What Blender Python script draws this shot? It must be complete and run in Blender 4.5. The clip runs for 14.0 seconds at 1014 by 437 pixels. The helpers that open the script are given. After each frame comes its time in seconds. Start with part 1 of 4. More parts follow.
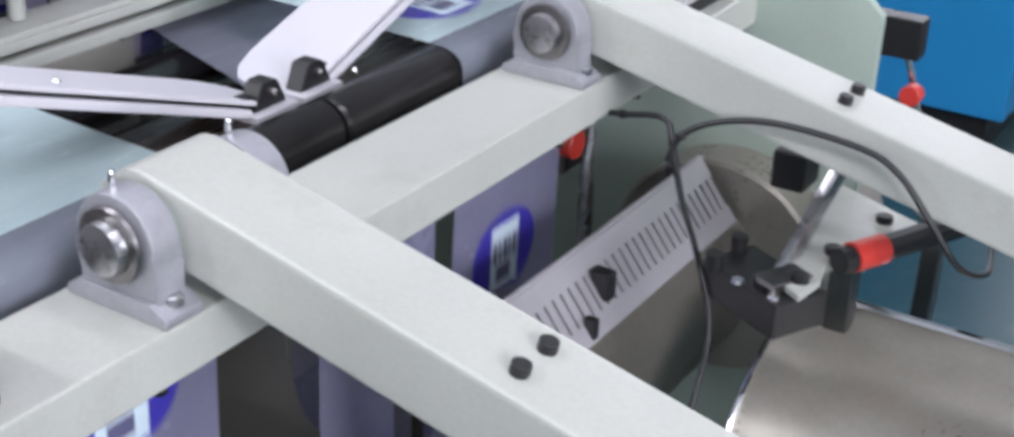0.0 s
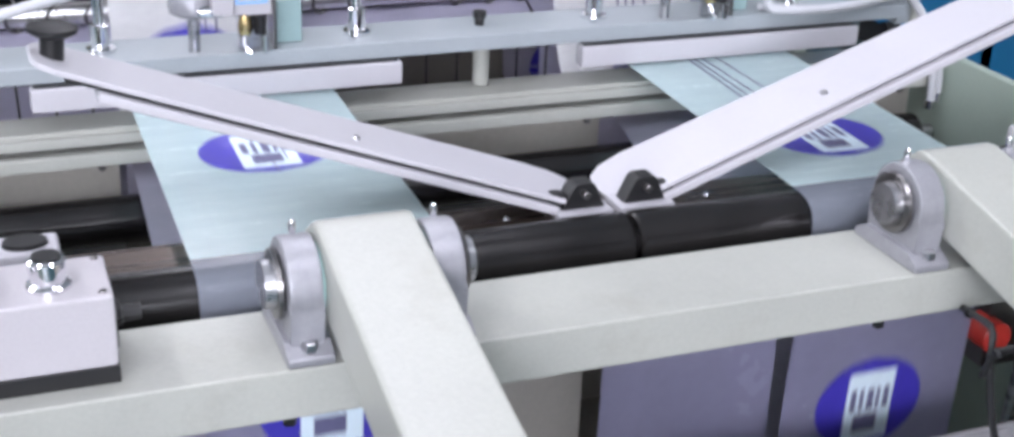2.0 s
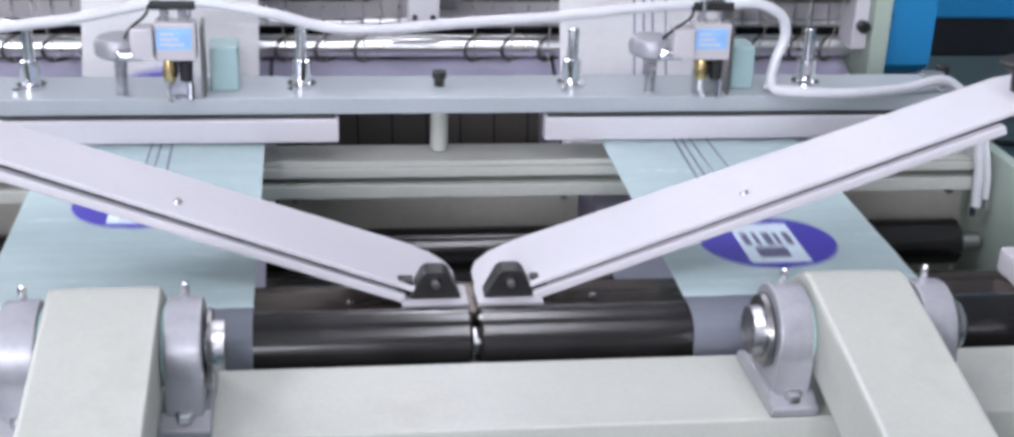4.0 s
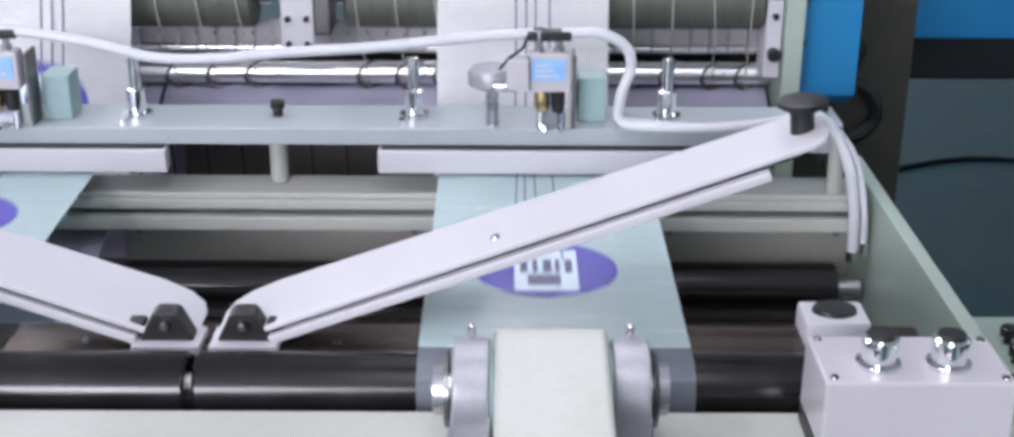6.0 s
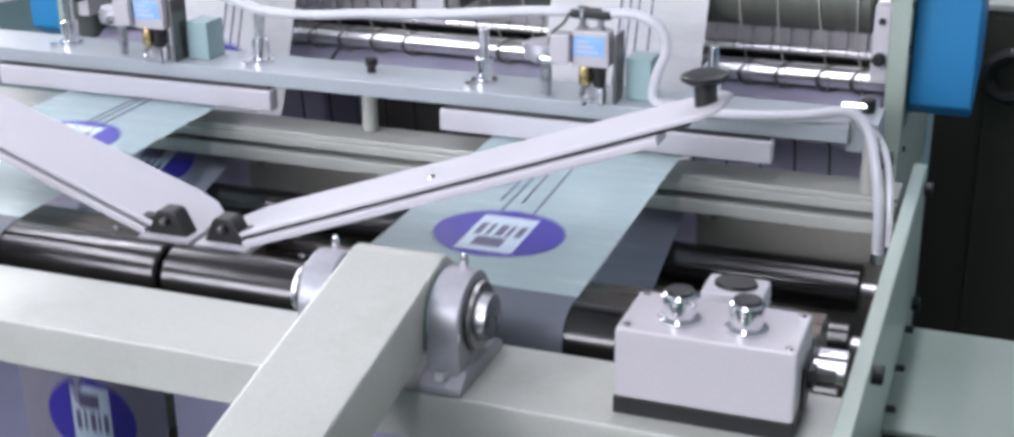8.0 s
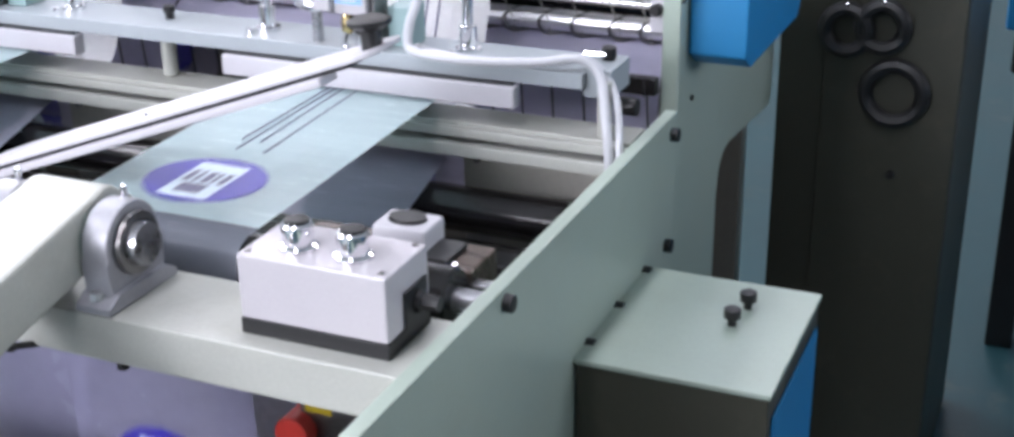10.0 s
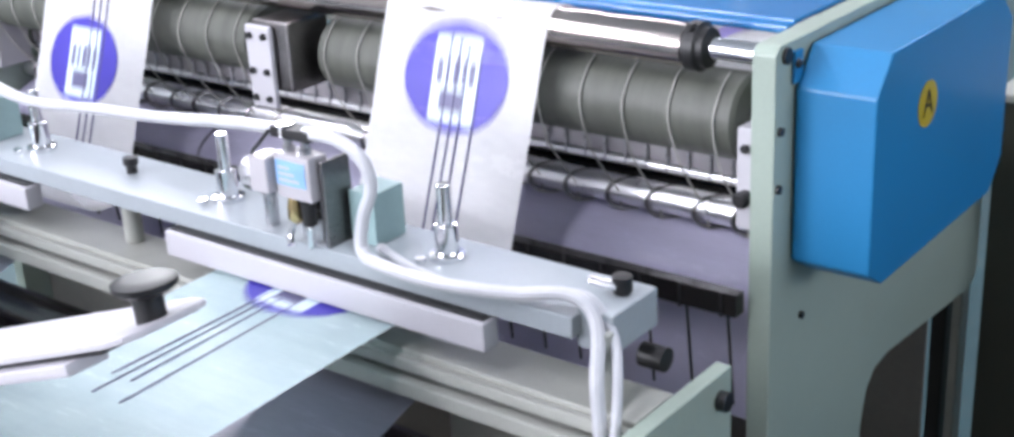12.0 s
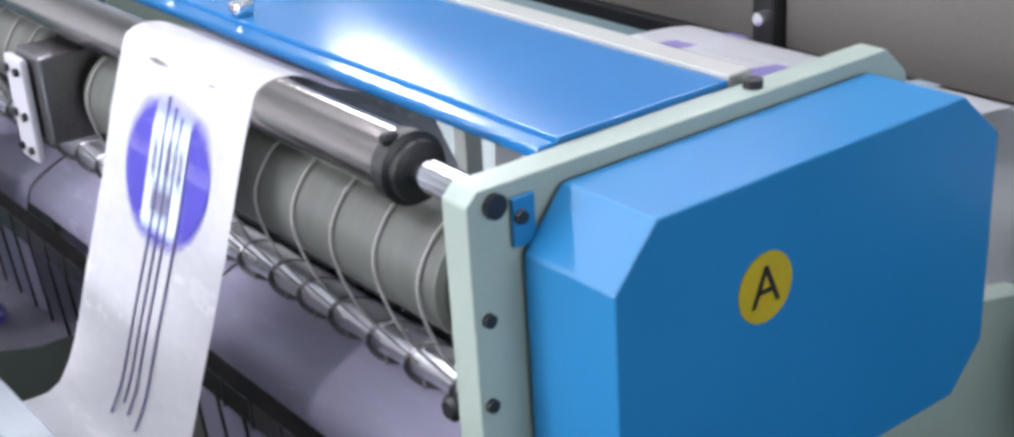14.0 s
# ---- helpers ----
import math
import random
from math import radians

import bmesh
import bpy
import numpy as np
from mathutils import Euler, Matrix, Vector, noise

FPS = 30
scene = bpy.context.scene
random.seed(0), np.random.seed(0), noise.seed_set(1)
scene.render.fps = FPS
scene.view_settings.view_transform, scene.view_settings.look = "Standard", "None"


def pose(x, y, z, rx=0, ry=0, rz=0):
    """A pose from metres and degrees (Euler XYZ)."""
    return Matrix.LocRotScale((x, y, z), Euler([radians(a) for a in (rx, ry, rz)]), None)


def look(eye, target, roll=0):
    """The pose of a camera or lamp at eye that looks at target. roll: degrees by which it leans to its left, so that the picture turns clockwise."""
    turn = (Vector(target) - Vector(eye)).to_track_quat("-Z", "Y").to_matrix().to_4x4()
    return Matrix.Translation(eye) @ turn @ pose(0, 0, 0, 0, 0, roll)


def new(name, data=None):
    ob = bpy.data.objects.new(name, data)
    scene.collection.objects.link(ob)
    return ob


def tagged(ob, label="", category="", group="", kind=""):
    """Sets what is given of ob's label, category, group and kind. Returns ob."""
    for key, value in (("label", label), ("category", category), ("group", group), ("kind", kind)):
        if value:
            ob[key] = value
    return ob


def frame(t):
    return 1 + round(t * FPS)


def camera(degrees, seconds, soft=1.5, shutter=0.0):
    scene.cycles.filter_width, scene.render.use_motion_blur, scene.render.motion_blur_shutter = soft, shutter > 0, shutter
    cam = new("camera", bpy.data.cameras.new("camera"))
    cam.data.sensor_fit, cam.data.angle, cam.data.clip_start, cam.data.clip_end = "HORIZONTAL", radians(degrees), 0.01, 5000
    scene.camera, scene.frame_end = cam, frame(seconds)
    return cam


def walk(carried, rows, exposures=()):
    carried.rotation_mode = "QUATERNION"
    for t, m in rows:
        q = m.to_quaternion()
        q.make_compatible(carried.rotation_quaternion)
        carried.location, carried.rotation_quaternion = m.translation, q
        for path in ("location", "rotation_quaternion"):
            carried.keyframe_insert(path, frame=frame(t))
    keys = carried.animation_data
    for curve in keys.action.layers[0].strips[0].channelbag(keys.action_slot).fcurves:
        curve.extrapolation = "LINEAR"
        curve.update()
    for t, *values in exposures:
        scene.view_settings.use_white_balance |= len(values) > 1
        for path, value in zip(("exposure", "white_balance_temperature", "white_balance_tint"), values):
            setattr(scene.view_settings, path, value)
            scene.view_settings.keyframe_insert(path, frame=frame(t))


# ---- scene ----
cam = camera(39.8, 14.0, soft=3.2, shutter=0.15)
PATH = [
    (0, (-1.007, -0.821, 1.519), (0.521, 0.121, 0.638), 2.0),
    (0.5, (-0.92, -0.864, 1.529), (0.401, 0.394, 0.709), 1.0),
    (1, (-0.826, -1.024, 1.554), (0.242, 0.459, 0.74), 2.1),
    (1.5, (-0.72, -1.139, 1.559), (0.173, 0.455, 0.746), 2.0),
    (2, (-0.6, -1.138, 1.567), (0.086, 0.56, 0.761), 2.3),
    (2.5, (-0.475, -1.109, 1.583), (0.092, 0.631, 0.777), 1.6),
    (5, (0.079, -1.108, 1.564), (0.187, 0.74, 0.806), 2.7),
    (5.5, (0.188, -1.088, 1.579), (0.246, 0.758, 0.812), 1.9),
    (6, (0.272, -1.067, 1.584), (0.276, 0.783, 0.822), 0.3),
    (6.5, (0.414, -1.053, 1.581), (0.158, 0.789, 0.847), 0.2),
    (7, (0.579, -1.044, 1.576), (0.101, 0.744, 0.816), 0.6),
    (7.5, (0.675, -1.063, 1.562), (0.121, 0.732, 0.877), -0.2),
    (8, (0.797, -1.116, 1.555), (0.142, 0.63, 0.831), -0.5),
    (8.5, (0.89, -1.167, 1.57), (0.242, 0.571, 0.82), -0.3),
    (8.7, (0.914, -1.169, 1.572), (0.28, 0.57, 0.815), -0.9),
    (10.8, (1.273, -0.81, 1.557), (0.291, 0.754, 0.791), -1.0),
    (11, (1.254, -0.726, 1.562), (0.196, 0.796, 0.811), -1.3),
    (11.5, (1.228, -0.55, 1.569), (0.128, 0.959, 0.854), -1.8),
    (12, (1.234, -0.395, 1.573), (0.075, 1.058, 0.834), -3.0),
    (12.5, (1.267, -0.192, 1.572), (-0.047, 1.112, 0.816), -1.7),
    (13, (1.298, -0.007, 1.562), (-0.086, 1.211, 0.788), -2.5),
    (13.5, (1.277, 0.167, 1.545), (-0.129, 1.334, 0.732), -2.3),
    (14, (1.26, 0.306, 1.536), (-0.21, 1.403, 0.74), -3.6),
]
EXPOSURE = [(0, 0.31), (2.5, 0.28), (5, 0.19), (6.5, 0.19), (8.7, 0.26), (10.8, 0.72), (12, 0.71), (14, 0.74)]
walk(cam, [(t, look(eye, target, roll)) for t, eye, target, roll in PATH], EXPOSURE)

# ---- light ----
world = bpy.data.worlds.new("hall_air")
world.use_nodes = True
scene.world = world
world.node_tree.nodes["Background"].inputs[0].default_value = (0.85, 0.85, 1.0, 1)
world.node_tree.nodes["Background"].inputs[1].default_value = 0.05


def area_lamp(name, at, target, sx, sy, watts, colour):
    d = bpy.data.lights.new(name, "AREA")
    d.shape, d.size, d.size_y, d.energy, d.color = "RECTANGLE", sx, sy, watts, colour
    ob = new(name, d)
    ob.matrix_world = look(at, target)
    return ob


LAMPS = [(-2.2, -1.6, 60), (-2.2, 1.4, 48), (0.4, -1.6, 33), (0.4, 1.4, 27), (0.4, 4.4, 30), (-2.2, 4.4, 34)]
for lx, ly, watts in LAMPS:
    area_lamp("tube_light", (lx, ly, 3.72), (lx, ly, 0), 0.28, 1.9, watts, (0.895, 0.885, 1.0))
area_lamp("window_and_fill_light", (-1.4, -5.85, 2.5), (0.1, 0, 1.0), 5.0, 1.8, 550, (0.89, 0.89, 1.0))
area_lamp("window_and_fill_light", (-5.9, 5.2, 3.1), (-3.0, 4.95, 2.3), 1.5, 1.7, 210, (0.92, 0.94, 1.0))
# No window is known here: added fill for the faces turned east.
area_lamp("window_and_fill_light", (5.85, 0.9, 2.1), (0.7, 0.9, 1.0), 2.6, 1.4, 72, (0.90, 0.92, 1.0))


# ---- materials ----
def mat(name, colour, rough=0.5, metal=0.0, var=0.06, scale=14.0, grain=180.0, bump=0.05, stretch=(1, 1, 1), spec=0.5, dirt=0.0, dirt_colour=(0.2, 0.17, 0.12)):
    m = bpy.data.materials.new(name)
    m.use_nodes = True
    n, ln = m.node_tree.nodes, m.node_tree.links
    b = n["Principled BSDF"]
    b.inputs["Metallic"].default_value = metal
    b.inputs["Specular IOR Level"].default_value = spec
    tc = n.new("ShaderNodeTexCoord")
    mp = n.new("ShaderNodeMapping")
    mp.inputs["Scale"].default_value = stretch
    ln.new(tc.outputs["Object"], mp.inputs[0])
    big = n.new("ShaderNodeTexNoise")
    big.inputs["Scale"].default_value, big.inputs["Detail"].default_value = scale, 6
    fine = n.new("ShaderNodeTexNoise")
    fine.inputs["Scale"].default_value, fine.inputs["Detail"].default_value = grain, 3
    ln.new(mp.outputs[0], big.inputs["Vector"])
    ln.new(mp.outputs[0], fine.inputs["Vector"])
    ramp = n.new("ShaderNodeValToRGB")
    lo = tuple(max(0.0, c * (1 - 2.2 * var)) for c in colour)
    hi = tuple(min(1.0, c * (1 + 1.2 * var)) for c in colour)
    ramp.color_ramp.elements[0].position, ramp.color_ramp.elements[1].position = 0.3, 0.7
    ramp.color_ramp.elements[0].color, ramp.color_ramp.elements[1].color = (*lo, 1), (*hi, 1)
    add = n.new("ShaderNodeMath")
    add.operation = "MULTIPLY_ADD"
    add.inputs[1].default_value = 0.35
    ln.new(fine.outputs["Fac"], add.inputs[0])
    mul = n.new("ShaderNodeMath")
    mul.operation = "MULTIPLY"
    mul.inputs[1].default_value = 0.65
    ln.new(big.outputs["Fac"], mul.inputs[0])
    ln.new(mul.outputs[0], add.inputs[2])
    ln.new(add.outputs[0], ramp.inputs[0])
    colour_out = ramp.outputs[0]
    if dirt > 0:
        dn = n.new("ShaderNodeTexNoise")
        dn.inputs["Scale"].default_value, dn.inputs["Detail"].default_value, dn.inputs["Roughness"].default_value = 7, 9, 0.7
        ln.new(tc.outputs["Object"], dn.inputs["Vector"])
        dr = n.new("ShaderNodeValToRGB")
        dr.color_ramp.elements[0].position, dr.color_ramp.elements[1].position = 0.55, 0.8
        dr.color_ramp.elements[1].color = (dirt, dirt, dirt, 1)
        ln.new(dn.outputs["Fac"], dr.inputs[0])
        mx = n.new("ShaderNodeMixRGB")
        mx.inputs[2].default_value = (*dirt_colour, 1)
        ln.new(dr.outputs[0], mx.inputs[0])
        ln.new(colour_out, mx.inputs[1])
        colour_out = mx.outputs[0]
    ln.new(colour_out, b.inputs["Base Color"])
    rr = n.new("ShaderNodeMapRange")
    rr.inputs["To Min"].default_value, rr.inputs["To Max"].default_value = max(0.02, rough - 0.1), min(1.0, rough + 0.1)
    ln.new(add.outputs[0], rr.inputs[0])
    ln.new(rr.outputs[0], b.inputs["Roughness"])
    bp = n.new("ShaderNodeBump")
    bp.inputs["Strength"].default_value, bp.inputs["Distance"].default_value = bump, 0.002
    ln.new(fine.outputs["Fac"], bp.inputs["Height"])
    ln.new(bp.outputs[0], b.inputs["Normal"])
    return m


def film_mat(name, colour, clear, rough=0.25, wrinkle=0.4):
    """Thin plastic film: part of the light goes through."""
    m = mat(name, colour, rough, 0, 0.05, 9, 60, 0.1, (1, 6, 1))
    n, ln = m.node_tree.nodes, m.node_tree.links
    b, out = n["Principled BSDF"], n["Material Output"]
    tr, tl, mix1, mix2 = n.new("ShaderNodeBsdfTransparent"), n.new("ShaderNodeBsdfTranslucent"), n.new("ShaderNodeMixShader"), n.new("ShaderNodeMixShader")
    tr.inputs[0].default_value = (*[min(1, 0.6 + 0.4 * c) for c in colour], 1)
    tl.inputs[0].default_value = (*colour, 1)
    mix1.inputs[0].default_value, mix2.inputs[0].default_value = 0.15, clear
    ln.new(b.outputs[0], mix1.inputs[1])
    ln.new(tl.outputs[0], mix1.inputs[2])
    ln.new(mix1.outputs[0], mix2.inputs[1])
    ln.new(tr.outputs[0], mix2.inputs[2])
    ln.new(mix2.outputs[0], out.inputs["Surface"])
    tc, mp, wn, bp = n.new("ShaderNodeTexCoord"), n.new("ShaderNodeMapping"), n.new("ShaderNodeTexNoise"), n.new("ShaderNodeBump")
    mp.inputs["Scale"].default_value = (26, 3.0, 3.0)
    wn.inputs["Scale"].default_value, wn.inputs["Detail"].default_value = 1.0, 4
    bp.inputs["Strength"].default_value, bp.inputs["Distance"].default_value = wrinkle, 0.004
    ln.new(tc.outputs["Object"], mp.inputs[0])
    ln.new(mp.outputs[0], wn.inputs["Vector"])
    ln.new(wn.outputs["Fac"], bp.inputs["Height"])
    ln.new(bp.outputs[0], b.inputs["Normal"])
    return m


M = {
    "cream": mat("cream_paint", (0.40, 0.408, 0.37), 0.36, 0, 0.06, 6, 220, 0.07, dirt=0.4),
    "green": mat("pale_green_paint", (0.33, 0.395, 0.335), 0.35, 0, 0.05, 5, 220, 0.06, dirt=0.2),
    "white": mat("white_enamel", (0.50, 0.49, 0.52), 0.45, 0, 0.03, 9, 240, 0.05, dirt=0.12),
    "boxwhite": mat("grey_white_plastic", (0.46, 0.44, 0.46), 0.24, 0, 0.04, 9, 320, 0.12),
    "black": mat("black_rubber", (0.011, 0.010, 0.010), 0.2, 0, 0.3, 20, 300, 0.03),
    "blackpl": mat("black_plastic", (0.010, 0.010, 0.011), 0.45, 0, 0.2, 20, 200, 0.05),
    "bronze": mat("dark_bronze", (0.085, 0.062, 0.05), 0.28, 0.7, 0.25, 12, 200, 0.05, (0.3, 6, 6)),
    "cast": mat("cast_grey_paint", (0.33, 0.33, 0.355), 0.42, 0.35, 0.08, 25, 160, 0.25),
    "chrome": mat("chrome", (0.82, 0.82, 0.84), 0.1, 1.0, 0.04, 20, 200, 0.02),
    # Brighter chrome for the rods: window light on them is in the colour.
    "satin": mat("lit_satin_chrome", (0.93, 0.93, 0.94), 0.3, 1.0, 0.05, 30, 200, 0.04),
    "steel": mat("brushed_steel", (0.55, 0.55, 0.57), 0.28, 1.0, 0.1, 10, 260, 0.06, (0.15, 5, 5)),
    "darksteel": mat("dark_steel", (0.25, 0.24, 0.24), 0.3, 1.0, 0.15, 10, 260, 0.06),
    "topchrome": mat("brown_tinted_chrome", (0.42, 0.38, 0.36), 0.16, 1.0, 0.08, 10, 200, 0.02, (0.2, 4, 4)),
    "rubber": mat("grey_rubber", (0.10, 0.106, 0.088), 0.5, 0, 0.15, 10, 200, 0.12, (8, 1, 1)),
    "blue": mat("blue_paint", (0.012, 0.182, 0.40), 0.42, 0, 0.05, 5, 260, 0.04),
    "bluegloss": mat("glossy_blue_paint", (0.015, 0.16, 0.40), 0.16, 0, 0.05, 5, 260, 0.03),
    "platepaint": mat("blue_grey_paint", (0.34, 0.375, 0.395), 0.36, 0, 0.05, 8, 220, 0.05, dirt=0.15),
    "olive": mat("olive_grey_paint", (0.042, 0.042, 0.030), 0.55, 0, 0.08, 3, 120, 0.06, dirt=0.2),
    "floor": mat("dark_teal_floor_paint", (0.018, 0.062, 0.072), 0.4, 0, 0.12, 2.5, 60, 0.08, dirt=0.3),
    "wall": mat("hall_wall_paint", (0.62, 0.63, 0.64), 0.8, 0, 0.05, 1.5, 40, 0.1),
    "hose": mat("white_hose", (0.52, 0.525, 0.55), 0.35, 0, 0.04, 30, 200, 0.03),
    "cord": mat("white_cord", (0.42, 0.41, 0.38), 0.7, 0, 0.08, 60, 400, 0.2),
    "brass": mat("brass", (0.65, 0.5, 0.25), 0.25, 1.0, 0.1, 30, 200, 0.05),
    "red": mat("red_plastic", (0.55, 0.04, 0.03), 0.4, 0, 0.1, 20, 200, 0.05),
    "yellow": mat("yellow_sticker", (0.46, 0.335, 0.012), 0.4, 0, 0.05, 30, 200, 0.02),
    "ink": mat("violet_ink", (0.055, 0.042, 0.40), 0.35, 0, 0.08, 40, 300, 0.03),
    "inkpale": mat("pale_print", (0.70, 0.82, 0.90), 0.35, 0, 0.05, 40, 300, 0.03),
    "inkgrey": mat("grey_print", (0.13, 0.125, 0.23), 0.4, 0, 0.08, 40, 300, 0.03),
    "bandviolet": mat("violet_band", (0.42, 0.36, 0.72), 0.4, 0, 0.06, 40, 300, 0.03),
    "labelblue": mat("blue_label", (0.25, 0.45, 0.75), 0.4, 0, 0.1, 60, 300, 0.03),
    "teal": mat("teal_plastic", (0.28, 0.40, 0.40), 0.4, 0, 0.06, 30, 300, 0.05),
    "film": film_mat("pale_film", (0.975, 0.975, 0.985), 0.015),
    # Flat run of the same film; its aqua cast of light is in the colour.
    "film_aqua": film_mat("aqua_lit_film", (0.81, 0.98, 1.0), 0.03),
    # Film round the roller: its silvery sheen is put into a greyer colour.
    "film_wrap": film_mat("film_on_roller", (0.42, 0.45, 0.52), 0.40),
    "beige": mat("beige_grey_sheet", (0.40, 0.38, 0.34), 0.5, 0, 0.06, 4, 150, 0.05, dirt=0.2),
    "board": mat("brown_grey_board", (0.15, 0.138, 0.118), 0.6, 0, 0.08, 3, 120, 0.06),
    "guard": mat("lilac_white_guard", (0.50, 0.48, 0.50), 0.30, 0.55, 0.05, 8, 200, 0.05),
    "shroud": mat("worn_bright_sheet", (0.30, 0.28, 0.24), 0.3, 0.45, 0.08, 6, 120, 0.04, dirt=0.1),
    # Shade below the crossbeam is put into this darker copy of the film.
    "film_low": film_mat("shaded_lilac_film", (0.42, 0.41, 0.56), 0.18),
    # Lilac film again, lighter: the light behind the rod is in the colour.
    "film_rear": film_mat("lit_lilac_film", (0.72, 0.70, 0.86), 0.10),
    # Half-dark copy of the film, with the lower run's shade in its colour.
    "film_mid": film_mat("half_shaded_film", (0.56, 0.54, 0.63), 0.12),
    "aqua": mat("aqua_tape", (0.55, 0.80, 0.78), 0.4, 0, 0.05, 30, 200, 0.05),
}


# ---- mesh helpers ----
def part(name, bm, material, parent=None, label="", smooth=True):
    me = bpy.data.meshes.new(name)
    bmesh.ops.recalc_face_normals(bm, faces=bm.faces)
    if smooth:
        for f in bm.faces:
            f.smooth = True
        for e in bm.edges:
            if len(e.link_faces) == 2 and e.calc_face_angle(0) > 0.6:
                e.smooth = False
    bm.to_mesh(me)
    bm.free()
    me.materials.append(material)
    ob = new(name, me)
    if smooth:
        wn = ob.modifiers.new("even_shading", "WEIGHTED_NORMAL")
        wn.weight, wn.keep_sharp = 80, True
    if parent:
        ob.parent = parent
    if label:
        tagged(ob, label)
    return ob


def thing(name, label, category, at=(0, 0, 0), group="", kind=""):
    ob = new(name)
    ob.location = at
    ob.empty_display_size = 0.05
    return tagged(ob, label, category, group, kind)


def add_box(bm, x0, x1, y0, y1, z0, z1, bevel=0.0, m=None, seg=2):
    made = bmesh.ops.create_cube(bm, size=1.0)["verts"]
    for v in made:
        v.co = Vector((x0 + (v.co.x + 0.5) * (x1 - x0), y0 + (v.co.y + 0.5) * (y1 - y0), z0 + (v.co.z + 0.5) * (z1 - z0)))
    faces = {f for v in made for f in v.link_faces}
    if bevel:
        edges = list({e for f in faces for e in f.edges})
        out = bmesh.ops.bevel(bm, geom=edges, offset=bevel, segments=seg, affect="EDGES", profile=0.5)
        made = list({v for f in out["faces"] for v in f.verts} | {v for v in made if v.is_valid})
    if m is not None:
        bmesh.ops.transform(bm, matrix=m, verts=made)
    return made


def boxed(x0, x1, y0, y1, z0, z1, bevel=0.003, m=None):
    bm = bmesh.new()
    add_box(bm, x0, x1, y0, y1, z0, z1, bevel, m)
    return bm


def add_lathe(bm, profile, axis="x", at=(0, 0, 0), n=28):
    """profile: rows of (distance along the axis, radius)."""
    rings = []
    for d, r in profile:
        ring = []
        for k in range(n):
            a = 2 * math.pi * k / n
            c, s = r * math.cos(a), r * math.sin(a)
            p = {"x": (d, c, s), "y": (c, d, s), "z": (c, s, d)}[axis]
            ring.append(bm.verts.new(Vector(p) + Vector(at)))
        rings.append(ring)
    for a, b in zip(rings, rings[1:]):
        for k in range(n):
            bm.faces.new((a[k], a[(k + 1) % n], b[(k + 1) % n], b[k]))
    bm.faces.new(rings[0])
    bm.faces.new(rings[-1])


def lathe(profile, axis="x", at=(0, 0, 0), n=28):
    bm = bmesh.new()
    add_lathe(bm, profile, axis, at, n)
    return bm


def rod(x0, x1, r, axis="x", at=(0, 0, 0), n=24, b=0.0015):
    return lathe([(x0, max(r - b, 0.0005)), (x0 + b, r), (x1 - b, r), (x1, max(r - b, 0.0005))], axis, at, n)


def add_prism(bm, poly, a0, a1, axis="x", bevel=0.0):
    """An outline in the two other axes, pulled along an axis."""
    def place(p, a):
        return {"x": (a, p[0], p[1]), "y": (p[0], a, p[1]), "z": (p[0], p[1], a)}[axis]
    lo = [bm.verts.new(place(p, a0)) for p in poly]
    hi = [bm.verts.new(place(p, a1)) for p in poly]
    faces = [bm.faces.new(lo), bm.faces.new(hi)]
    for k in range(len(poly)):
        faces.append(bm.faces.new((lo[k], lo[(k + 1) % len(poly)], hi[(k + 1) % len(poly)], hi[k])))
    if bevel:
        bmesh.ops.bevel(bm, geom=list({e for f in faces for e in f.edges}), offset=bevel, segments=2, affect="EDGES", profile=0.5)


def prism(poly, a0, a1, axis="x", bevel=0.002):
    bm = bmesh.new()
    add_prism(bm, poly, a0, a1, axis, bevel)
    return bm


def smooth_line(points, n=8):
    pts = [Vector(p) for p in points]
    out = []
    for k in range(len(pts) - 1):
        p0, p1, p2, p3 = pts[max(k - 1, 0)], pts[k], pts[k + 1], pts[min(k + 2, len(pts) - 1)]
        for i in range(n):
            u = i / n
            out.append(0.5 * ((2 * p1) + (p2 - p0) * u + (2 * p0 - 5 * p1 + 4 * p2 - p3) * u * u + (3 * p1 - p0 - 3 * p2 + p3) * u ** 3))
    out.append(pts[-1])
    return out


def add_tube(bm, points, r, n=10, fine=8):
    pts = smooth_line(points, fine)
    rings, side = [], None
    for k, p in enumerate(pts):
        d = (pts[min(k + 1, len(pts) - 1)] - pts[max(k - 1, 0)]).normalized()
        if side is None:
            side = d.orthogonal().normalized()
        side = (side - d * side.dot(d)).normalized()
        up = d.cross(side)
        rings.append([bm.verts.new(p + r * (math.cos(2 * math.pi * i / n) * side + math.sin(2 * math.pi * i / n) * up)) for i in range(n)])
    for a, b in zip(rings, rings[1:]):
        for i in range(n):
            bm.faces.new((a[i], a[(i + 1) % n], b[(i + 1) % n], b[i]))
    bm.faces.new(rings[0])
    bm.faces.new(rings[-1])


def tube(points, r, n=10, fine=8):
    bm = bmesh.new()
    add_tube(bm, points, r, n, fine)
    return bm


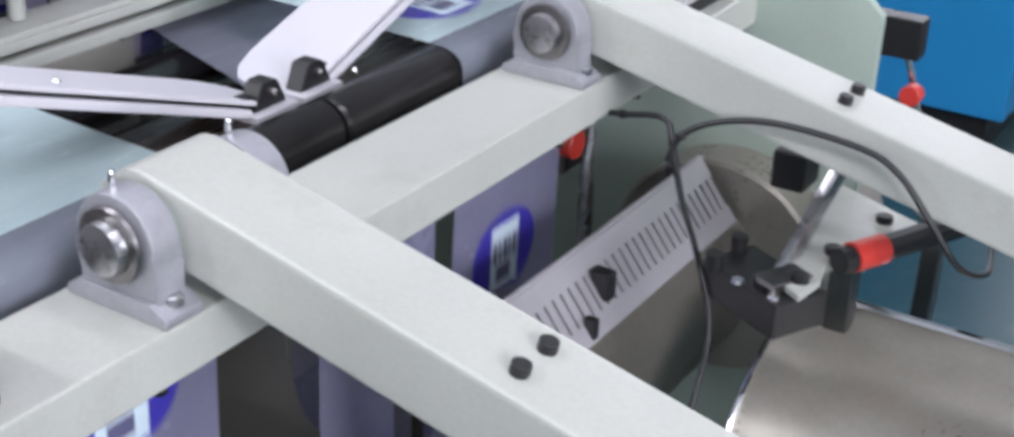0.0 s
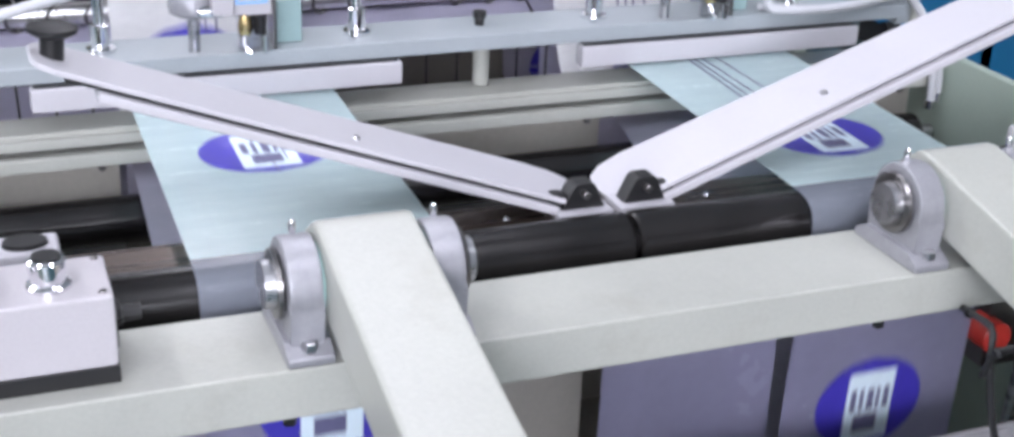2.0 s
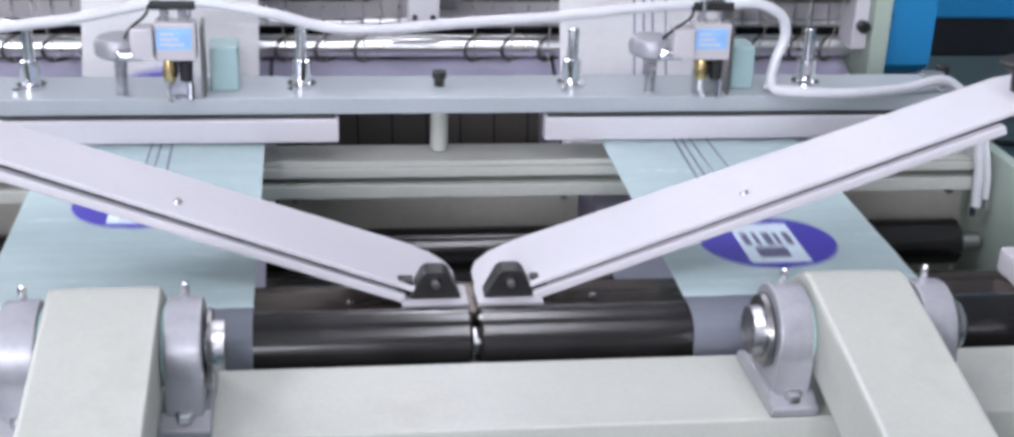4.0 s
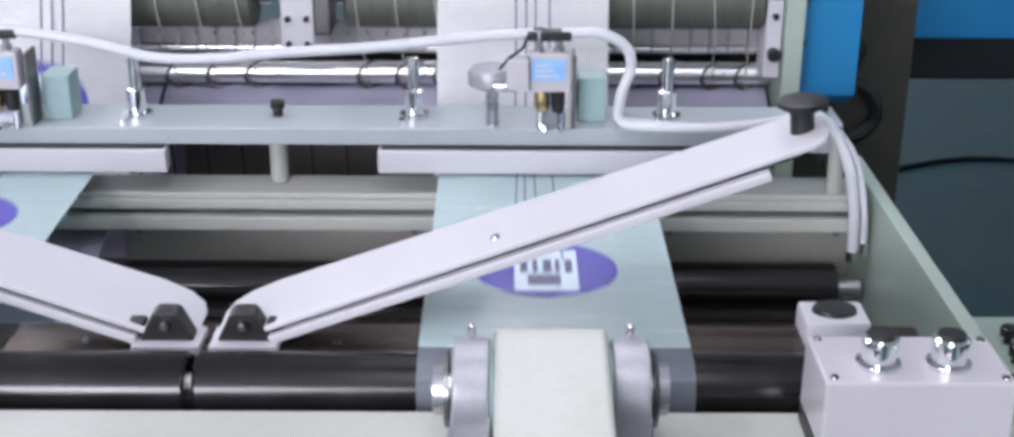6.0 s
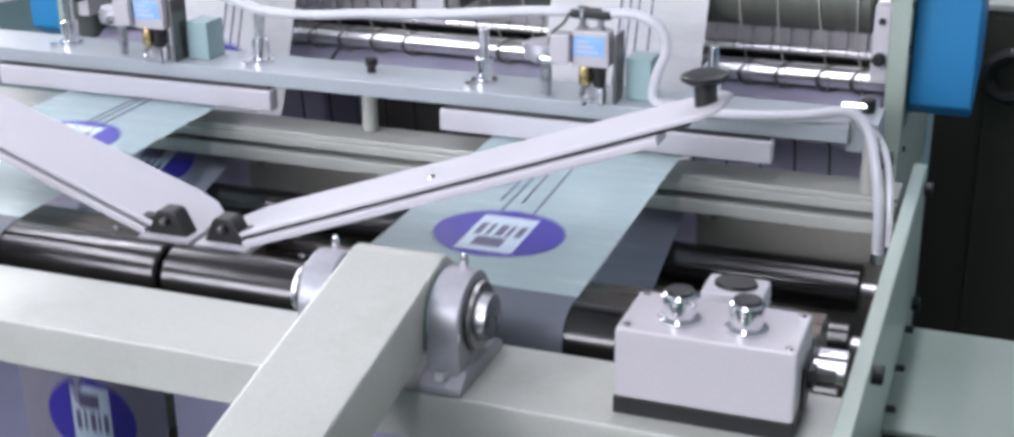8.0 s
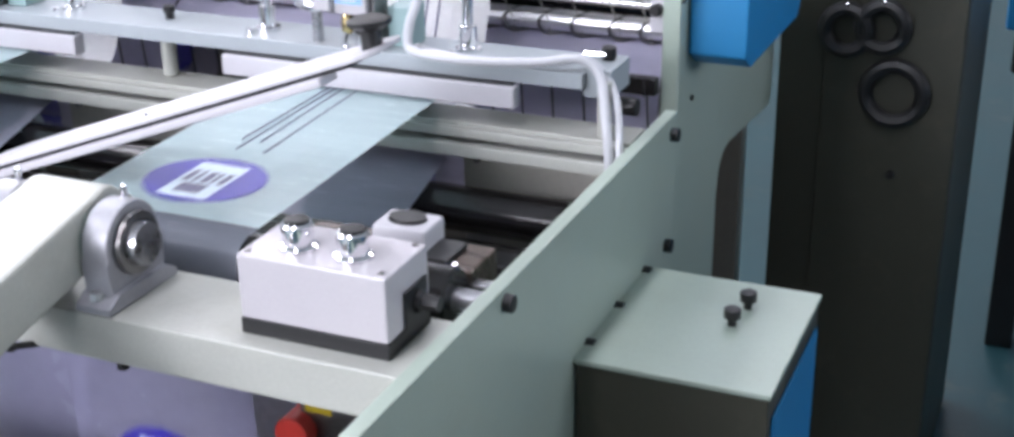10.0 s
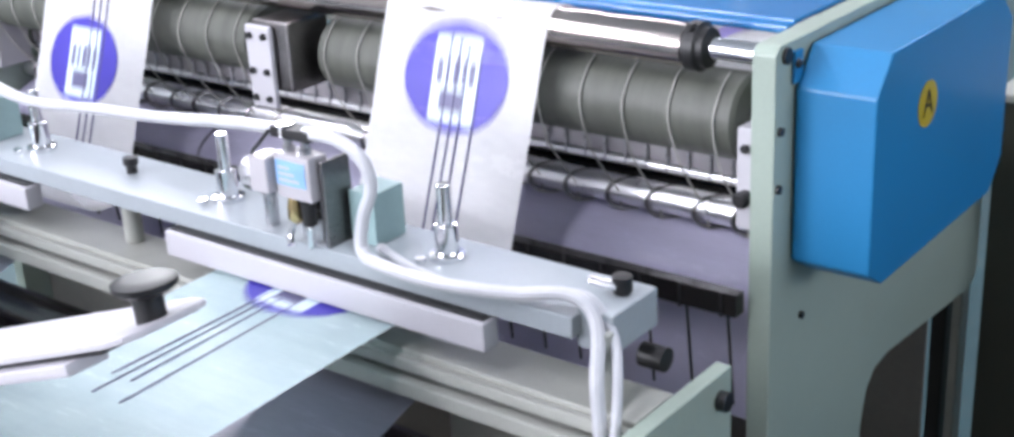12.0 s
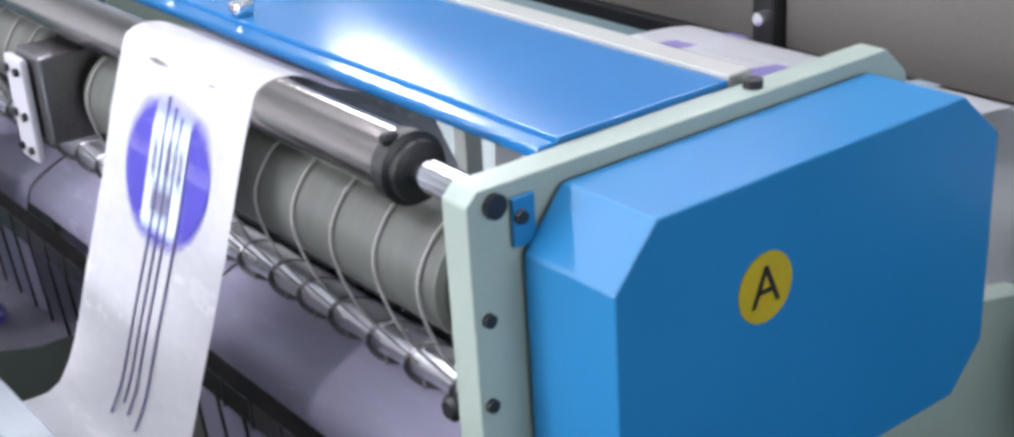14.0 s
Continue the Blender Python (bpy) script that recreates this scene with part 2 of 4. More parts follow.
def ribbon(points, x0, x1, thick=0.0006, nx=14, wave=0.0, fine=6, smooth=True):
    """A sheet of film between x0 and x1 along a line of (y, z) places."""
    pts = smooth_line([(0, y, z) for y, z in points], fine) if smooth else [Vector((0, y, z)) for y, z in points]
    bm = bmesh.new()
    rows = []
    for k, p in enumerate(pts):
        d = (pts[min(k + 1, len(pts) - 1)] - pts[max(k - 1, 0)]).normalized()
        nrm = Vector((0, -d.z, d.y))
        row = []
        for i in range(nx + 1):
            x = x0 + (x1 - x0) * i / nx
            w = wave * noise.noise(Vector((x * 22, p.y * 4, p.z * 4)))
            row.append(bm.verts.new(Vector((x, p.y, p.z)) + nrm * w))
        rows.append(row)
    for a, b in zip(rows, rows[1:]):
        for i in range(nx):
            bm.faces.new((a[i], a[i + 1], b[i + 1], b[i]))
    bmesh.ops.solidify(bm, geom=bm.faces[:], thickness=thick)
    return bm


def bolt(parent, at, axis="z", r=0.006, h=0.006, name="bolt", material=None, sign=1):
    prof = [(0, r * 0.95), (sign * h * 0.8, r * 0.95), (sign * h, r * 0.75)]
    return part(name, lathe(prof, axis, at, 6), material or M["blackpl"], parent, smooth=False)


# ---- hall ----
def slab(name, x0, x1, y0, y1, z0, z1, material, label):
    ob = part(name, boxed(x0, x1, y0, y1, z0, z1, 0), material)
    return tagged(ob, label, name.split("_")[0], kind="structure")


slab("floor", -6, 6, -6, 9, -0.1, 0, M["floor"], "dark teal painted factory floor")
slab("wall_west", -6.15, -6, -6, 9, 0, 4, M["wall"], "plain pale factory wall")
slab("wall_east", 6, 6.15, -6, 9, 0, 4, M["wall"], "plain pale factory wall")
slab("wall_south", -6, 6, -6.15, -6, 0, 4, M["wall"], "plain pale factory wall")
slab("wall_north", -6, 6, 9, 9.15, 0, 4, M["wall"], "plain pale factory wall")
slab("ceiling", -6, 6, -6, 9, 4, 4.15, M["wall"], "plain pale factory ceiling")

# ---- near crossbeam with its bearings and swing arms ----
beam = thing("crossbeam", "cream painted steel crossbeam spanning the machine frame", "beam")
part("body", boxed(-0.698, 0.698, -0.15, -0.037, 0.937, 0.985, 0.004), M["cream"], beam)
for bx in (-0.385, -0.22, 0.205, 0.385):
    part("bolt", lathe([(0.925, 0.006), (0.937, 0.006)], "z", (bx, -0.135, 0), 6), M["blackpl"], beam, "black hex bolt")


def pillow_block(x):
    ob = thing("pillow_block", "grey cast pillow block bearing bolted on the crossbeam", "bearing", (x, -0.098, 0.985), "pillow blocks")
    out = []
    for k in range(19):
        a = math.pi * (1.08 - 1.16 * k / 18)
        out.append((0.040 * math.cos(a), 0.055 + 0.040 * math.sin(a)))
    poly = [(-0.041, 0.012)] + out + [(0.041, 0.012)]
    part("housing", prism(poly, -0.0145, 0.0145, "x", 0.003), M["cast"], ob)
    part("foot", prism([(-0.052, 0), (0.052, 0), (0.052, 0.008), (0.036, 0.017), (-0.036, 0.017), (-0.052, 0.008)], -0.02, 0.02, "x", 0.002), M["cast"], ob)
    for s in (-1, 1):
        part("bearing_ring", lathe([(s * 0.0175, 0.031), (s * 0.021, 0.03), (s * 0.021, 0.022), (s * 0.0175, 0.022)], "x", (0, 0, 0.055), 32), M["darksteel"], ob, "dark steel bearing ring")
        part("collar", lathe([(s * 0.02, 0.0215), (s * 0.03, 0.0205)], "x", (0, 0, 0.055), 28), M["steel"], ob)
        bolt(ob, (0, s * 0.043, 0.012), "z", 0.0075, 0.008, "foot_bolt", M["steel"])
    part("grease_nipple", lathe([(0.093, 0.003), (0.102, 0.0035), (0.106, 0.002)], "z", (0, 0.012, 0), 10), M["chrome"], ob)
    return ob


for ax in (-0.306, 0.309):
    for s in (-1, 1):
        pillow_block(ax + s * 0.062)


def swing_arm(x):
    ob = thing("swing_arm", "cream painted square-tube swing arm pivoting between two bearings", "arm", (x, -0.10, 1.04), "swing arms")
    drop = radians(12.5)
    m = pose(0, 0, 0, math.degrees(drop))
    w = 0.0445
    poly = [(0.055, -0.005), (0.055, 0.012), (0.030, 0.040), (0.018, 0.043), (-0.95, 0.043), (-0.95, -0.02), (0.035, -0.02)]
    bm = prism(poly, -w, w, "x", 0.006)
    bmesh.ops.transform(bm, matrix=m, verts=bm.verts)
    part("tube", bm, M["cream"], ob)
    part("shaft", rod(-0.09, 0.09, 0.0135, "x"), M["steel"], ob, "bright steel pivot shaft")
    for bx, by in ((-0.018, -0.312), (0.018, -0.312)):
        b = lathe([(0.043, 0.0075), (0.051, 0.0075), (0.052, 0.006)], "z", (bx, by, 0), 16)
        bmesh.ops.transform(b, matrix=m, verts=b.verts)
        part("socket_bolt", b, M["blackpl"], ob, "black socket bolt")
    return ob


swing_arm(-0.306)
swing_arm(0.309)

# ---- rollers at the crossbeam ----
for s in (-1, 1):
    r = thing("draw_roller", "black rubber-covered draw roller behind the crossbeam", "roller", (0, 0.017, 0.977), "draw rollers")
    a, b = (0.003, 0.66) if s > 0 else (-0.66, -0.003)
    part("sleeve", lathe([(a, 0.028), (a + 0.003, 0.031), (b - 0.003, 0.031), (b, 0.028)], "x", n=40), M["black"], r)
    part("shaft", rod(min(a, b) - 0.002, max(a, b) + 0.03, 0.012), M["steel"], r)

bar = thing("hinge_bar", "dark bronze flat bar behind the draw rollers", "bar")
part("body", boxed(-0.66, 0.66, 0.049, 0.116, 0.953, 0.990, 0.004), M["bronze"], bar)
for bx in (-0.3, -0.11, 0.12, 0.55):
    part("screw", lathe([(0.990, 0.004), (0.993, 0.003)], "z", (bx, 0.075, 0), 12), M["chrome"], bar)


def fold_arm(s):
    ob = thing("fold_arm", "white folding arm raised from a black hinge over the film", "arm", (s * 0.014, 0.098, 0.980), "folding arms")
    length, rise = 0.580, 20.0
    m = Matrix.Diagonal((s, 1, 1, 1)) @ pose(0, 0, 0, 0, -rise, 0)
    poly = [(0.0, 0.030), (0.006, 0.048), (0.022, 0.061), (0.05, 0.065), (length - 0.03, 0.052), (length - 0.008, 0.044), (length, 0.030), (length, -0.014), (length - 0.006, -0.026), (length - 0.02, -0.033), (0.02, -0.038), (0.006, -0.030), (0.0, -0.016)]
    bm = prism(poly, 0.011, 0.016, "z", 0.0012)
    bmesh.ops.transform(bm, matrix=m, verts=bm.verts)
    part("channel", bm, M["white"], ob)
    bm = boxed(0.05, length - 0.06, -0.040, -0.006, -0.002, 0.0072, 0.002)
    bmesh.ops.transform(bm, matrix=m, verts=bm.verts)
    part("under_rail", bm, M["white"], ob, "white rail under the arm")
    bm = boxed(0.03, length - 0.03, -0.029, 0.042, 0.0070, 0.0112, 0.0005)
    bmesh.ops.transform(bm, matrix=m, verts=bm.verts)
    part("gasket", bm, M["blackpl"], ob, "thin black gasket strip")
    bm = lathe([(0.016, 0.0045), (0.019, 0.0035)], "z", (0.272, -0.008, 0), 12)
    bmesh.ops.transform(bm, matrix=m, verts=bm.verts)
    part("screw", bm, M["steel"], ob)
    bm = lathe([(0.016, 0.0105), (0.036, 0.0105), (0.038, 0.016), (0.042, 0.022), (0.046, 0.022), (0.049, 0.014)], "z", (0, 0, 0), 24)
    bmesh.ops.transform(bm, matrix=pose(s * (length - 0.024) * math.cos(radians(rise)), 0.008, (length - 0.024) * math.sin(radians(rise)) - 0.002, 0, -s * 5, 0), verts=bm.verts)
    part("knob", bm, M["blackpl"], ob, "black clamping knob")
    return ob


def hinge(s):
    ob = thing("hinge", "black hinge block on a small white base plate", "hinge", (0.003 + s * 0.035, 0.071, 0.990), "hinges")
    part("base_plate", boxed(-0.031, 0.031, -0.022, 0.02, 0.0, 0.009, 0.002), M["white"], ob)
    part("block", prism([(-0.0245, 0.009), (0.0245, 0.009), (0.0125, 0.034), (0.008, 0.037), (-0.008, 0.037), (-0.0125, 0.034)], -0.012, 0.010, "y", 0.002), M["blackpl"], ob)
    part("pin", rod(-0.02, 0.02, 0.004, "y", (0, 0, 0.026), 12), M["darksteel"], ob)
    part("link", boxed(0.020, 0.036, -0.006, 0.008, 0.010, 0.026, 0.002) if s > 0 else boxed(-0.036, -0.020, -0.006, 0.008, 0.010, 0.026, 0.002), M["blackpl"], ob, "small black hinge link")
    return ob


for s in (-1, 1):
    fold_arm(s)
    hinge(s)


def control_box(s):
    ob = thing("control_box", "grey-white control box with two chrome push buttons on the crossbeam", "control box", (s * 0.592, -0.088, 0.985), "control boxes")
    part("base", boxed(-0.074, 0.074, -0.04, 0.04, 0.0, 0.015, 0.001), M["blackpl"], ob, "black base gasket")
    part("housing", boxed(-0.074, 0.074, -0.0405, 0.0405, 0.015, 0.078, 0.004), M["boxwhite"], ob)
    for bx in (-0.0275, 0.0275):
        b = part("push_button", lathe([(0.078, 0.0175), (0.081, 0.0175), (0.083, 0.0135), (0.094, 0.0145), (0.101, 0.0145), (0.103, 0.0125)], "z", (bx, -0.01, 0), 24), M["chrome"], ob, "chrome button bezel")
        part("cap", lathe([(0.1025, 0.0115), (0.1055, 0.011), (0.1065, 0.008)], "z", (bx, -0.01, 0), 24), M["blackpl"], b, "black button cap")
    for cx, cy in ((-0.066, -0.032), (0.066, -0.032), (0.066, 0.032), (-0.066, 0.032)):
        part("screw", lathe([(0.078, 0.0035), (0.0795, 0.003)], "z", (cx, cy, 0), 10), M["darksteel"], ob)
    part("socket", boxed(0.0745, 0.077, -0.012, 0.030, 0.016, 0.052, 0.0005), M["blackpl"], ob, "black square socket plate")
    part("cable_gland", lathe([(0.074, 0.011), (0.082, 0.011), (0.083, 0.008), (0.098, 0.007)], "x", (0, 0.012, 0.035), 8), M["blackpl"], ob)
    return ob


control_box(-1)
control_box(1)
for s in (-1, 1):
    lb = thing("latch_block", "pale green latch block with a black oval inset", "latch", (s * 0.575, 0.088, 0.990), "latch blocks")
    part("body", boxed(-0.03, 0.03, -0.024, 0.024, 0.0, 0.028, 0.005), M["white"], lb)
    bm = lathe([(0.028, 0.016), (0.032, 0.015)], "z", (0, 0, 0), 20)
    for v in bm.verts:
        v.co.x *= 1.3
    part("inset", bm, M["blackpl"], lb, "black oval inset")
    a, b = (0.012, 0.058) if s > 0 else (-0.058, -0.012)
    part("mechanism", boxed(a, b, -0.034, 0.018, -0.028, 0.006, 0.004), M["blackpl"], lb, "black latch mechanism")
    a, b = (0.050, 0.112) if s > 0 else (-0.112, -0.050)
    part("rod", boxed(a, b, -0.040, -0.022, -0.026, -0.012, 0.002), M["steel"], lb, "bright square rod")
    part("pivot", rod(-0.006, 0.006, 0.009, "y", (s * 0.060, -0.026, -0.008), 14), M["chrome"], lb)

# ---- side frames ----
def side_frame(s):
    ob = thing("machine_flank", "pale green steel side plate of the machine with black bolts", "machine frame", (s * 0.704, 0, 0), "side frames")
    part("plate", prism([(-0.32, 0.0), (0.56, 0.0), (0.56, 1.0), (-0.30, 1.0), (-0.32, 0.98)], -0.008, 0.008, "x", 0.002), M["green"], ob)
    for by, bz in ((0.538, 0.976), (0.524, 0.831), (0.436, 0.831), (0.333, 0.83), (0.235, 0.83), (0.013, 0.985), (0.1, 0.76)):
        part("bolt", lathe([(s * 0.008, 0.009), (s * 0.017, 0.009), (s * 0.018, 0.007)], "x", (0, by, bz), 12), M["blackpl"], ob, "black socket bolt")
    return ob


side_frame(-1)
side_frame(1)

table = thing("side_cabinet", "pale green steel side box bolted to the machine frame", "cabinet", (0.82, 0.32, 0))
# The body's shade is put into its colour: dark olive under the green top.
part("body", boxed(-0.105, 0.105, -0.125, 0.125, 0.0, 0.828, 0.002), M["olive"], table, "cabinet body with shade put into its olive-brown colour")
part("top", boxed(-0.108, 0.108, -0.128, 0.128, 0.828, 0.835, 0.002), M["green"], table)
part("blue_panel", boxed(0.105, 0.109, -0.11, 0.11, 0.45, 0.80, 0.002), M["blue"], table, "blue painted panel")
for kx, ky in ((0.036, 0.060), (0.030, 0.012)):
    kb = part("toggle", lathe([(0.835, 0.005), (0.843, 0.005), (0.845, 0.010), (0.855, 0.010), (0.857, 0.007)], "z", (kx, ky, 0), 14), M["blackpl"], table, "black toggle knob")

# ---- middle plate with pins, strips and rails ----
plate = thing("guide_plate", "blue-grey painted guide plate carrying pins across the machine", "plate")
part("body", boxed(-0.628, 0.628, 0.442, 0.530, 1.052, 1.072, 0.002), M["platepaint"], plate)
part("post", rod(0.995, 1.050, 0.0105, "z", (0.008, 0.478, 0)), M["cream"], plate)
part("bolt", lathe([(1.072, 0.006), (1.08, 0.006), (1.082, 0.0085), (1.090, 0.0085)], "z", (0.008, 0.488, 0), 14), M["blackpl"], plate, "black bolt")
for px in (-0.46, -0.154, 0.167, 0.460):
    pin = part("pin", lathe([(1.072, 0.017), (1.077, 0.017), (1.0775, 0.011), (1.105, 0.011), (1.106, 0.0065), (1.143, 0.0065), (1.144, 0.005)], "z", (px, 0.486, 0), 20), M["chrome"], plate, "chrome guide pin")
for px in (-0.154, 0.167, 0.46, -0.46):
    part("screw", lathe([(1.072, 0.005), (1.078, 0.005)], "z", (px - 0.012, 0.462, 0), 10), M["chrome"], plate)

for s in (-1, 1):
    st = thing("nip_strip", "lilac-white nip strip under the guide plate", "strip", group="nip strips")
    a, b = (0.128, 0.545) if s > 0 else (-0.545, -0.112)
    part("body", boxed(a, b, 0.428, 0.450, 1.022, 1.0500, 0.003), M["white"], st)
    # The shaded gap under the plate is filled in as a black strip.
    part("gasket", boxed(a + 0.004, b - 0.004, 0.433, 0.449, 1.0500, 1.0520, 0.0003), M["blackpl"], st, "thin dark strip standing in for the shaded gap")

rail = thing("cross_rail", "cream steel channel rail crossing under the film", "rail")
part("upper_flange", boxed(-0.69, 0.69, 0.440, 0.500, 0.982, 0.994, 0.002), M["cream"], rail)
part("lip", boxed(-0.69, 0.69, 0.430, 0.440, 0.977, 0.989, 0.002), M["cream"], rail)
part("web", boxed(-0.69, 0.69, 0.452, 0.462, 0.970, 0.982, 0.0), M["darksteel"], rail)
part("lower_flange", boxed(-0.69, 0.69, 0.426, 0.480, 0.952, 0.969, 0.003), M["cream"], rail)
back = thing("back_panel", "grey-beige sheet steel panels closing the frame below the rail", "panel")
for x0, x1 in ((-0.69, -0.45), (-0.185, 0.185), (0.45, 0.69)):
    part("sheet", boxed(x0, x1, 0.484, 0.488, 0.30, 0.966, 0.001), M["beige"], back)
    for sx in (x0 + 0.02, x1 - 0.02):
        part("screw", lathe([(0.478, 0.004), (0.484, 0.005)], "y", (sx, 0, 0.93), 10), M["darksteel"], back)

# ---- lower rollers ----
for ly, lz, lr in ((0.425, 0.884, 0.029), (0.350, 0.846, 0.030), (0.285, 0.80, 0.026)):
    r = thing("idler_roller", "black idler roller low between the side frames", "roller", (0, ly, lz), "idler rollers")
    part("sleeve", rod(-0.66, 0.66, lr, n=32, b=0.003), M["black"], r)
    part("shaft", rod(-0.69, 0.69, 0.011), M["steel"], r)

# ---- upper unit ----
def upper_plate(s):
    ob = thing("unit_plate", "thick cream side plate of the roller unit", "machine frame", (s * 0.652, 0, 0), "unit side plates")
    poly = [(0.722, 0.0), (0.722, 1.228), (0.730, 1.236), (1.095, 1.236), (1.118, 1.215), (1.16, 1.0), (1.31, 0.97), (1.31, 0.79), (1.29, 0.775), (1.02, 0.80), (0.985, 0.795), (0.962, 0.775), (0.950, 0.73), (0.947, 0.0)]
    part("plate", prism(poly, -0.0125, 0.0125, "x", 0.002), M["green"], ob)
    for by, bz, br in ((0.741, 1.2245, 0.008), (0.732, 1.154, 0.0045), (0.730, 1.097, 0.0045), (0.787, 0.943, 0.004)):
        part("bolt", lathe([(s * 0.0125, br), (s * 0.016, br), (s * 0.0165, br * 0.7)], "x", (0, by, bz), 14), M["blackpl"], ob, "black recessed bolt")
    part("top_bolt", lathe([(1.236, 0.007), (1.242, 0.007)], "z", (0, 0.97, 0), 12), M["blackpl"], ob)
    return ob


upper_plate(-1)
upper_plate(1)


def gear_cover(s):
    ob = thing("gear_cover", "blue painted sheet metal gear cover with chamfered corners", "machine cover", (0, 0, 0), "gear covers")
    poly = [(0.758, 1.015), (0.758, 1.190), (0.790, 1.226), (1.070, 1.226), (1.112, 1.190), (1.112, 1.03), (1.08, 0.995), (0.790, 0.995)]
    a, b = (0.667, 0.748) if s > 0 else (-0.748, -0.667)
    part("shell", prism(poly, a, b, "x", 0.003), M["blue"], ob)
    if s > 0:
        part("flange", boxed(0.6655, 0.669, 0.752, 0.768, 1.195, 1.226, 0.0005), M["blue"], ob)
        part("screw", lathe([(0.669, 0.005), (0.672, 0.004)], "x", (0, 0.757, 1.214), 12), M["blackpl"], ob)
    return ob


gear_cover(-1)
cover = gear_cover(1)
sign = part("sticker", lathe([(0.7482, 0.0235), (0.7488, 0.0235)], "x", (0, 0.878, 1.154), 36), M["yellow"], cover, "round yellow sticker with a black A")
fc = bpy.data.curves.new("letter", "FONT")
fc.body, fc.size, fc.align_x, fc.align_y, fc.extrude = "A", 0.038, "CENTER", "CENTER", 0.0002
letter_tmp = new("letter_tmp", fc)
deps = bpy.context.evaluated_depsgraph_get()
lme = bpy.data.meshes.new_from_object(letter_tmp.evaluated_get(deps))
bpy.data.objects.remove(letter_tmp)
lme.transform(Matrix(((0, 0, 1, 0.7492), (1, 0, 0, 0.878), (0, 1, 0, 1.154), (0, 0, 0, 1))))
lme.materials.clear()
lme.materials.append(M["blackpl"])
letter = new("letter", lme)
letter.parent = sign

top = thing("top_cover", "glossy blue sheet metal top cover between the unit plates", "machine cover")
part("sheet", boxed(-0.638, 0.638, 0.812, 0.962, 1.234, 1.240, 0.002), M["bluegloss"], top)
part("front_lip", boxed(-0.638, 0.638, 0.796, 0.814, 1.228, 1.237, 0.003), M["bluegloss"], top)
part("rear_edge", boxed(-0.638, 0.638, 0.962, 0.985, 1.225, 1.243, 0.002), M["cream"], top, "cream rear edge")
for hx in (0.09, 0.22, -0.3):
    part("clip", boxed(hx - 0.008, hx + 0.008, 0.812, 0.830, 1.240, 1.252, 0.003), M["chrome"], top)

tr = thing("top_roller", "polished brown-tinted chrome roller at the top of the unit", "roller", (0, 0.748, 1.2205))
part("barrel", rod(-0.56, 0.56, 0.0215, n=36), M["topchrome"], tr)
part("shaft", rod(-0.64, 0.64, 0.011), M["chrome"], tr, "bright shaft end")
for s in (-1, 1):
    part("collar", lathe([(s * 0.560, 0.019), (s * 0.562, 0.0245), (s * 0.574, 0.0245), (s * 0.576, 0.020), (s * 0.582, 0.020), (s * 0.584, 0.014)], "x", n=28), M["blackpl"], tr, "black clamp collar")
    part("clamp_screw", rod(-0.006, 0.006, 0.004, "y", (s * 0.568, -0.012, 0.022), 12), M["blackpl"], tr)

for a, b in ((0.06, 0.615), (-0.615, -0.06)):
    gr = thing("rubber_roller", "grey rubber feed roller under the top roller", "roller", (0, 0.775, 1.148), "rubber rollers")
    part("barrel", rod(a, b, 0.044, n=40, b=0.004), M["rubber"], gr)
    part("shaft", rod(a - 0.02, b + 0.02, 0.014), M["chrome"], gr)
for s in (-1, 1):
    bk = thing("bearing_block", "white bearing block beside the rubber roller", "bearing", (s * 0.6275, 0.765, 1.10), group="bearing blocks")
    part("block", boxed(-0.011, 0.011, -0.028, 0.028, -0.055, 0.05, 0.003), M["white"], bk)
    part("knob", lathe([(-0.028, 0.008), (-0.040, 0.009), (-0.043, 0.006)], "y", (0, 0, -0.02), 14), M["blackpl"], bk, "small black knob")
    bolt(bk, (0, -0.030, 0.03), "y", 0.005, 0.004, sign=-1)
cr = thing("chrome_rod", "bright chrome rod under the rubber rollers", "rod", (0, 0.80, 1.033))
part("bar", rod(-0.638, 0.638, 0.0155, n=32), M["satin"], cr)
cr2 = thing("thin_rod", "thin steel rod behind the chrome rod", "rod", (0, 0.806, 1.066))
part("bar", rod(-0.64, 0.64, 0.006, n=14), M["satin"], cr2)
dr = thing("dark_roller", "dark steel roller behind the chrome rod", "roller", (0, 0.840, 1.028))
part("barrel", rod(-0.638, 0.638, 0.024, n=28), M["black"], dr)
part("shaft", rod(-0.639, 0.639, 0.006), M["steel"], dr)
comb = thing("stripper_comb", "pale comb strip with short teeth behind the chrome rod", "comb", (0, 0.800, 1.085))
part("strip", boxed(-0.63, 0.63, 0.004, 0.007, -0.018, 0.022, 0.0), M["guard"], comb)
for x in np.arange(-0.62, 0.63, 0.026):
    part("tooth", boxed(x, x + 0.003, 0.0, 0.0045, -0.022, 0.016, 0.0), M["steel"], comb)
bb = thing("black_bar", "black crossbar below the chrome rod", "bar")
part("bar", boxed(-0.6385, 0.6385, 0.700, 0.718, 0.967, 0.991, 0.002), M["black"], bb)
for bx in np.arange(-0.6, 0.63, 0.047):
    part("tie", boxed(bx - 0.0015, bx + 0.0015, 0.6992, 0.7005, 0.966, 0.992, 0.0), M["blackpl"], bb, "dark cord tie on the bar")
br = thing("roller_bracket", "white bracket plate with bolts between the rollers", "bracket", (0.005, 0.70, 1.09))
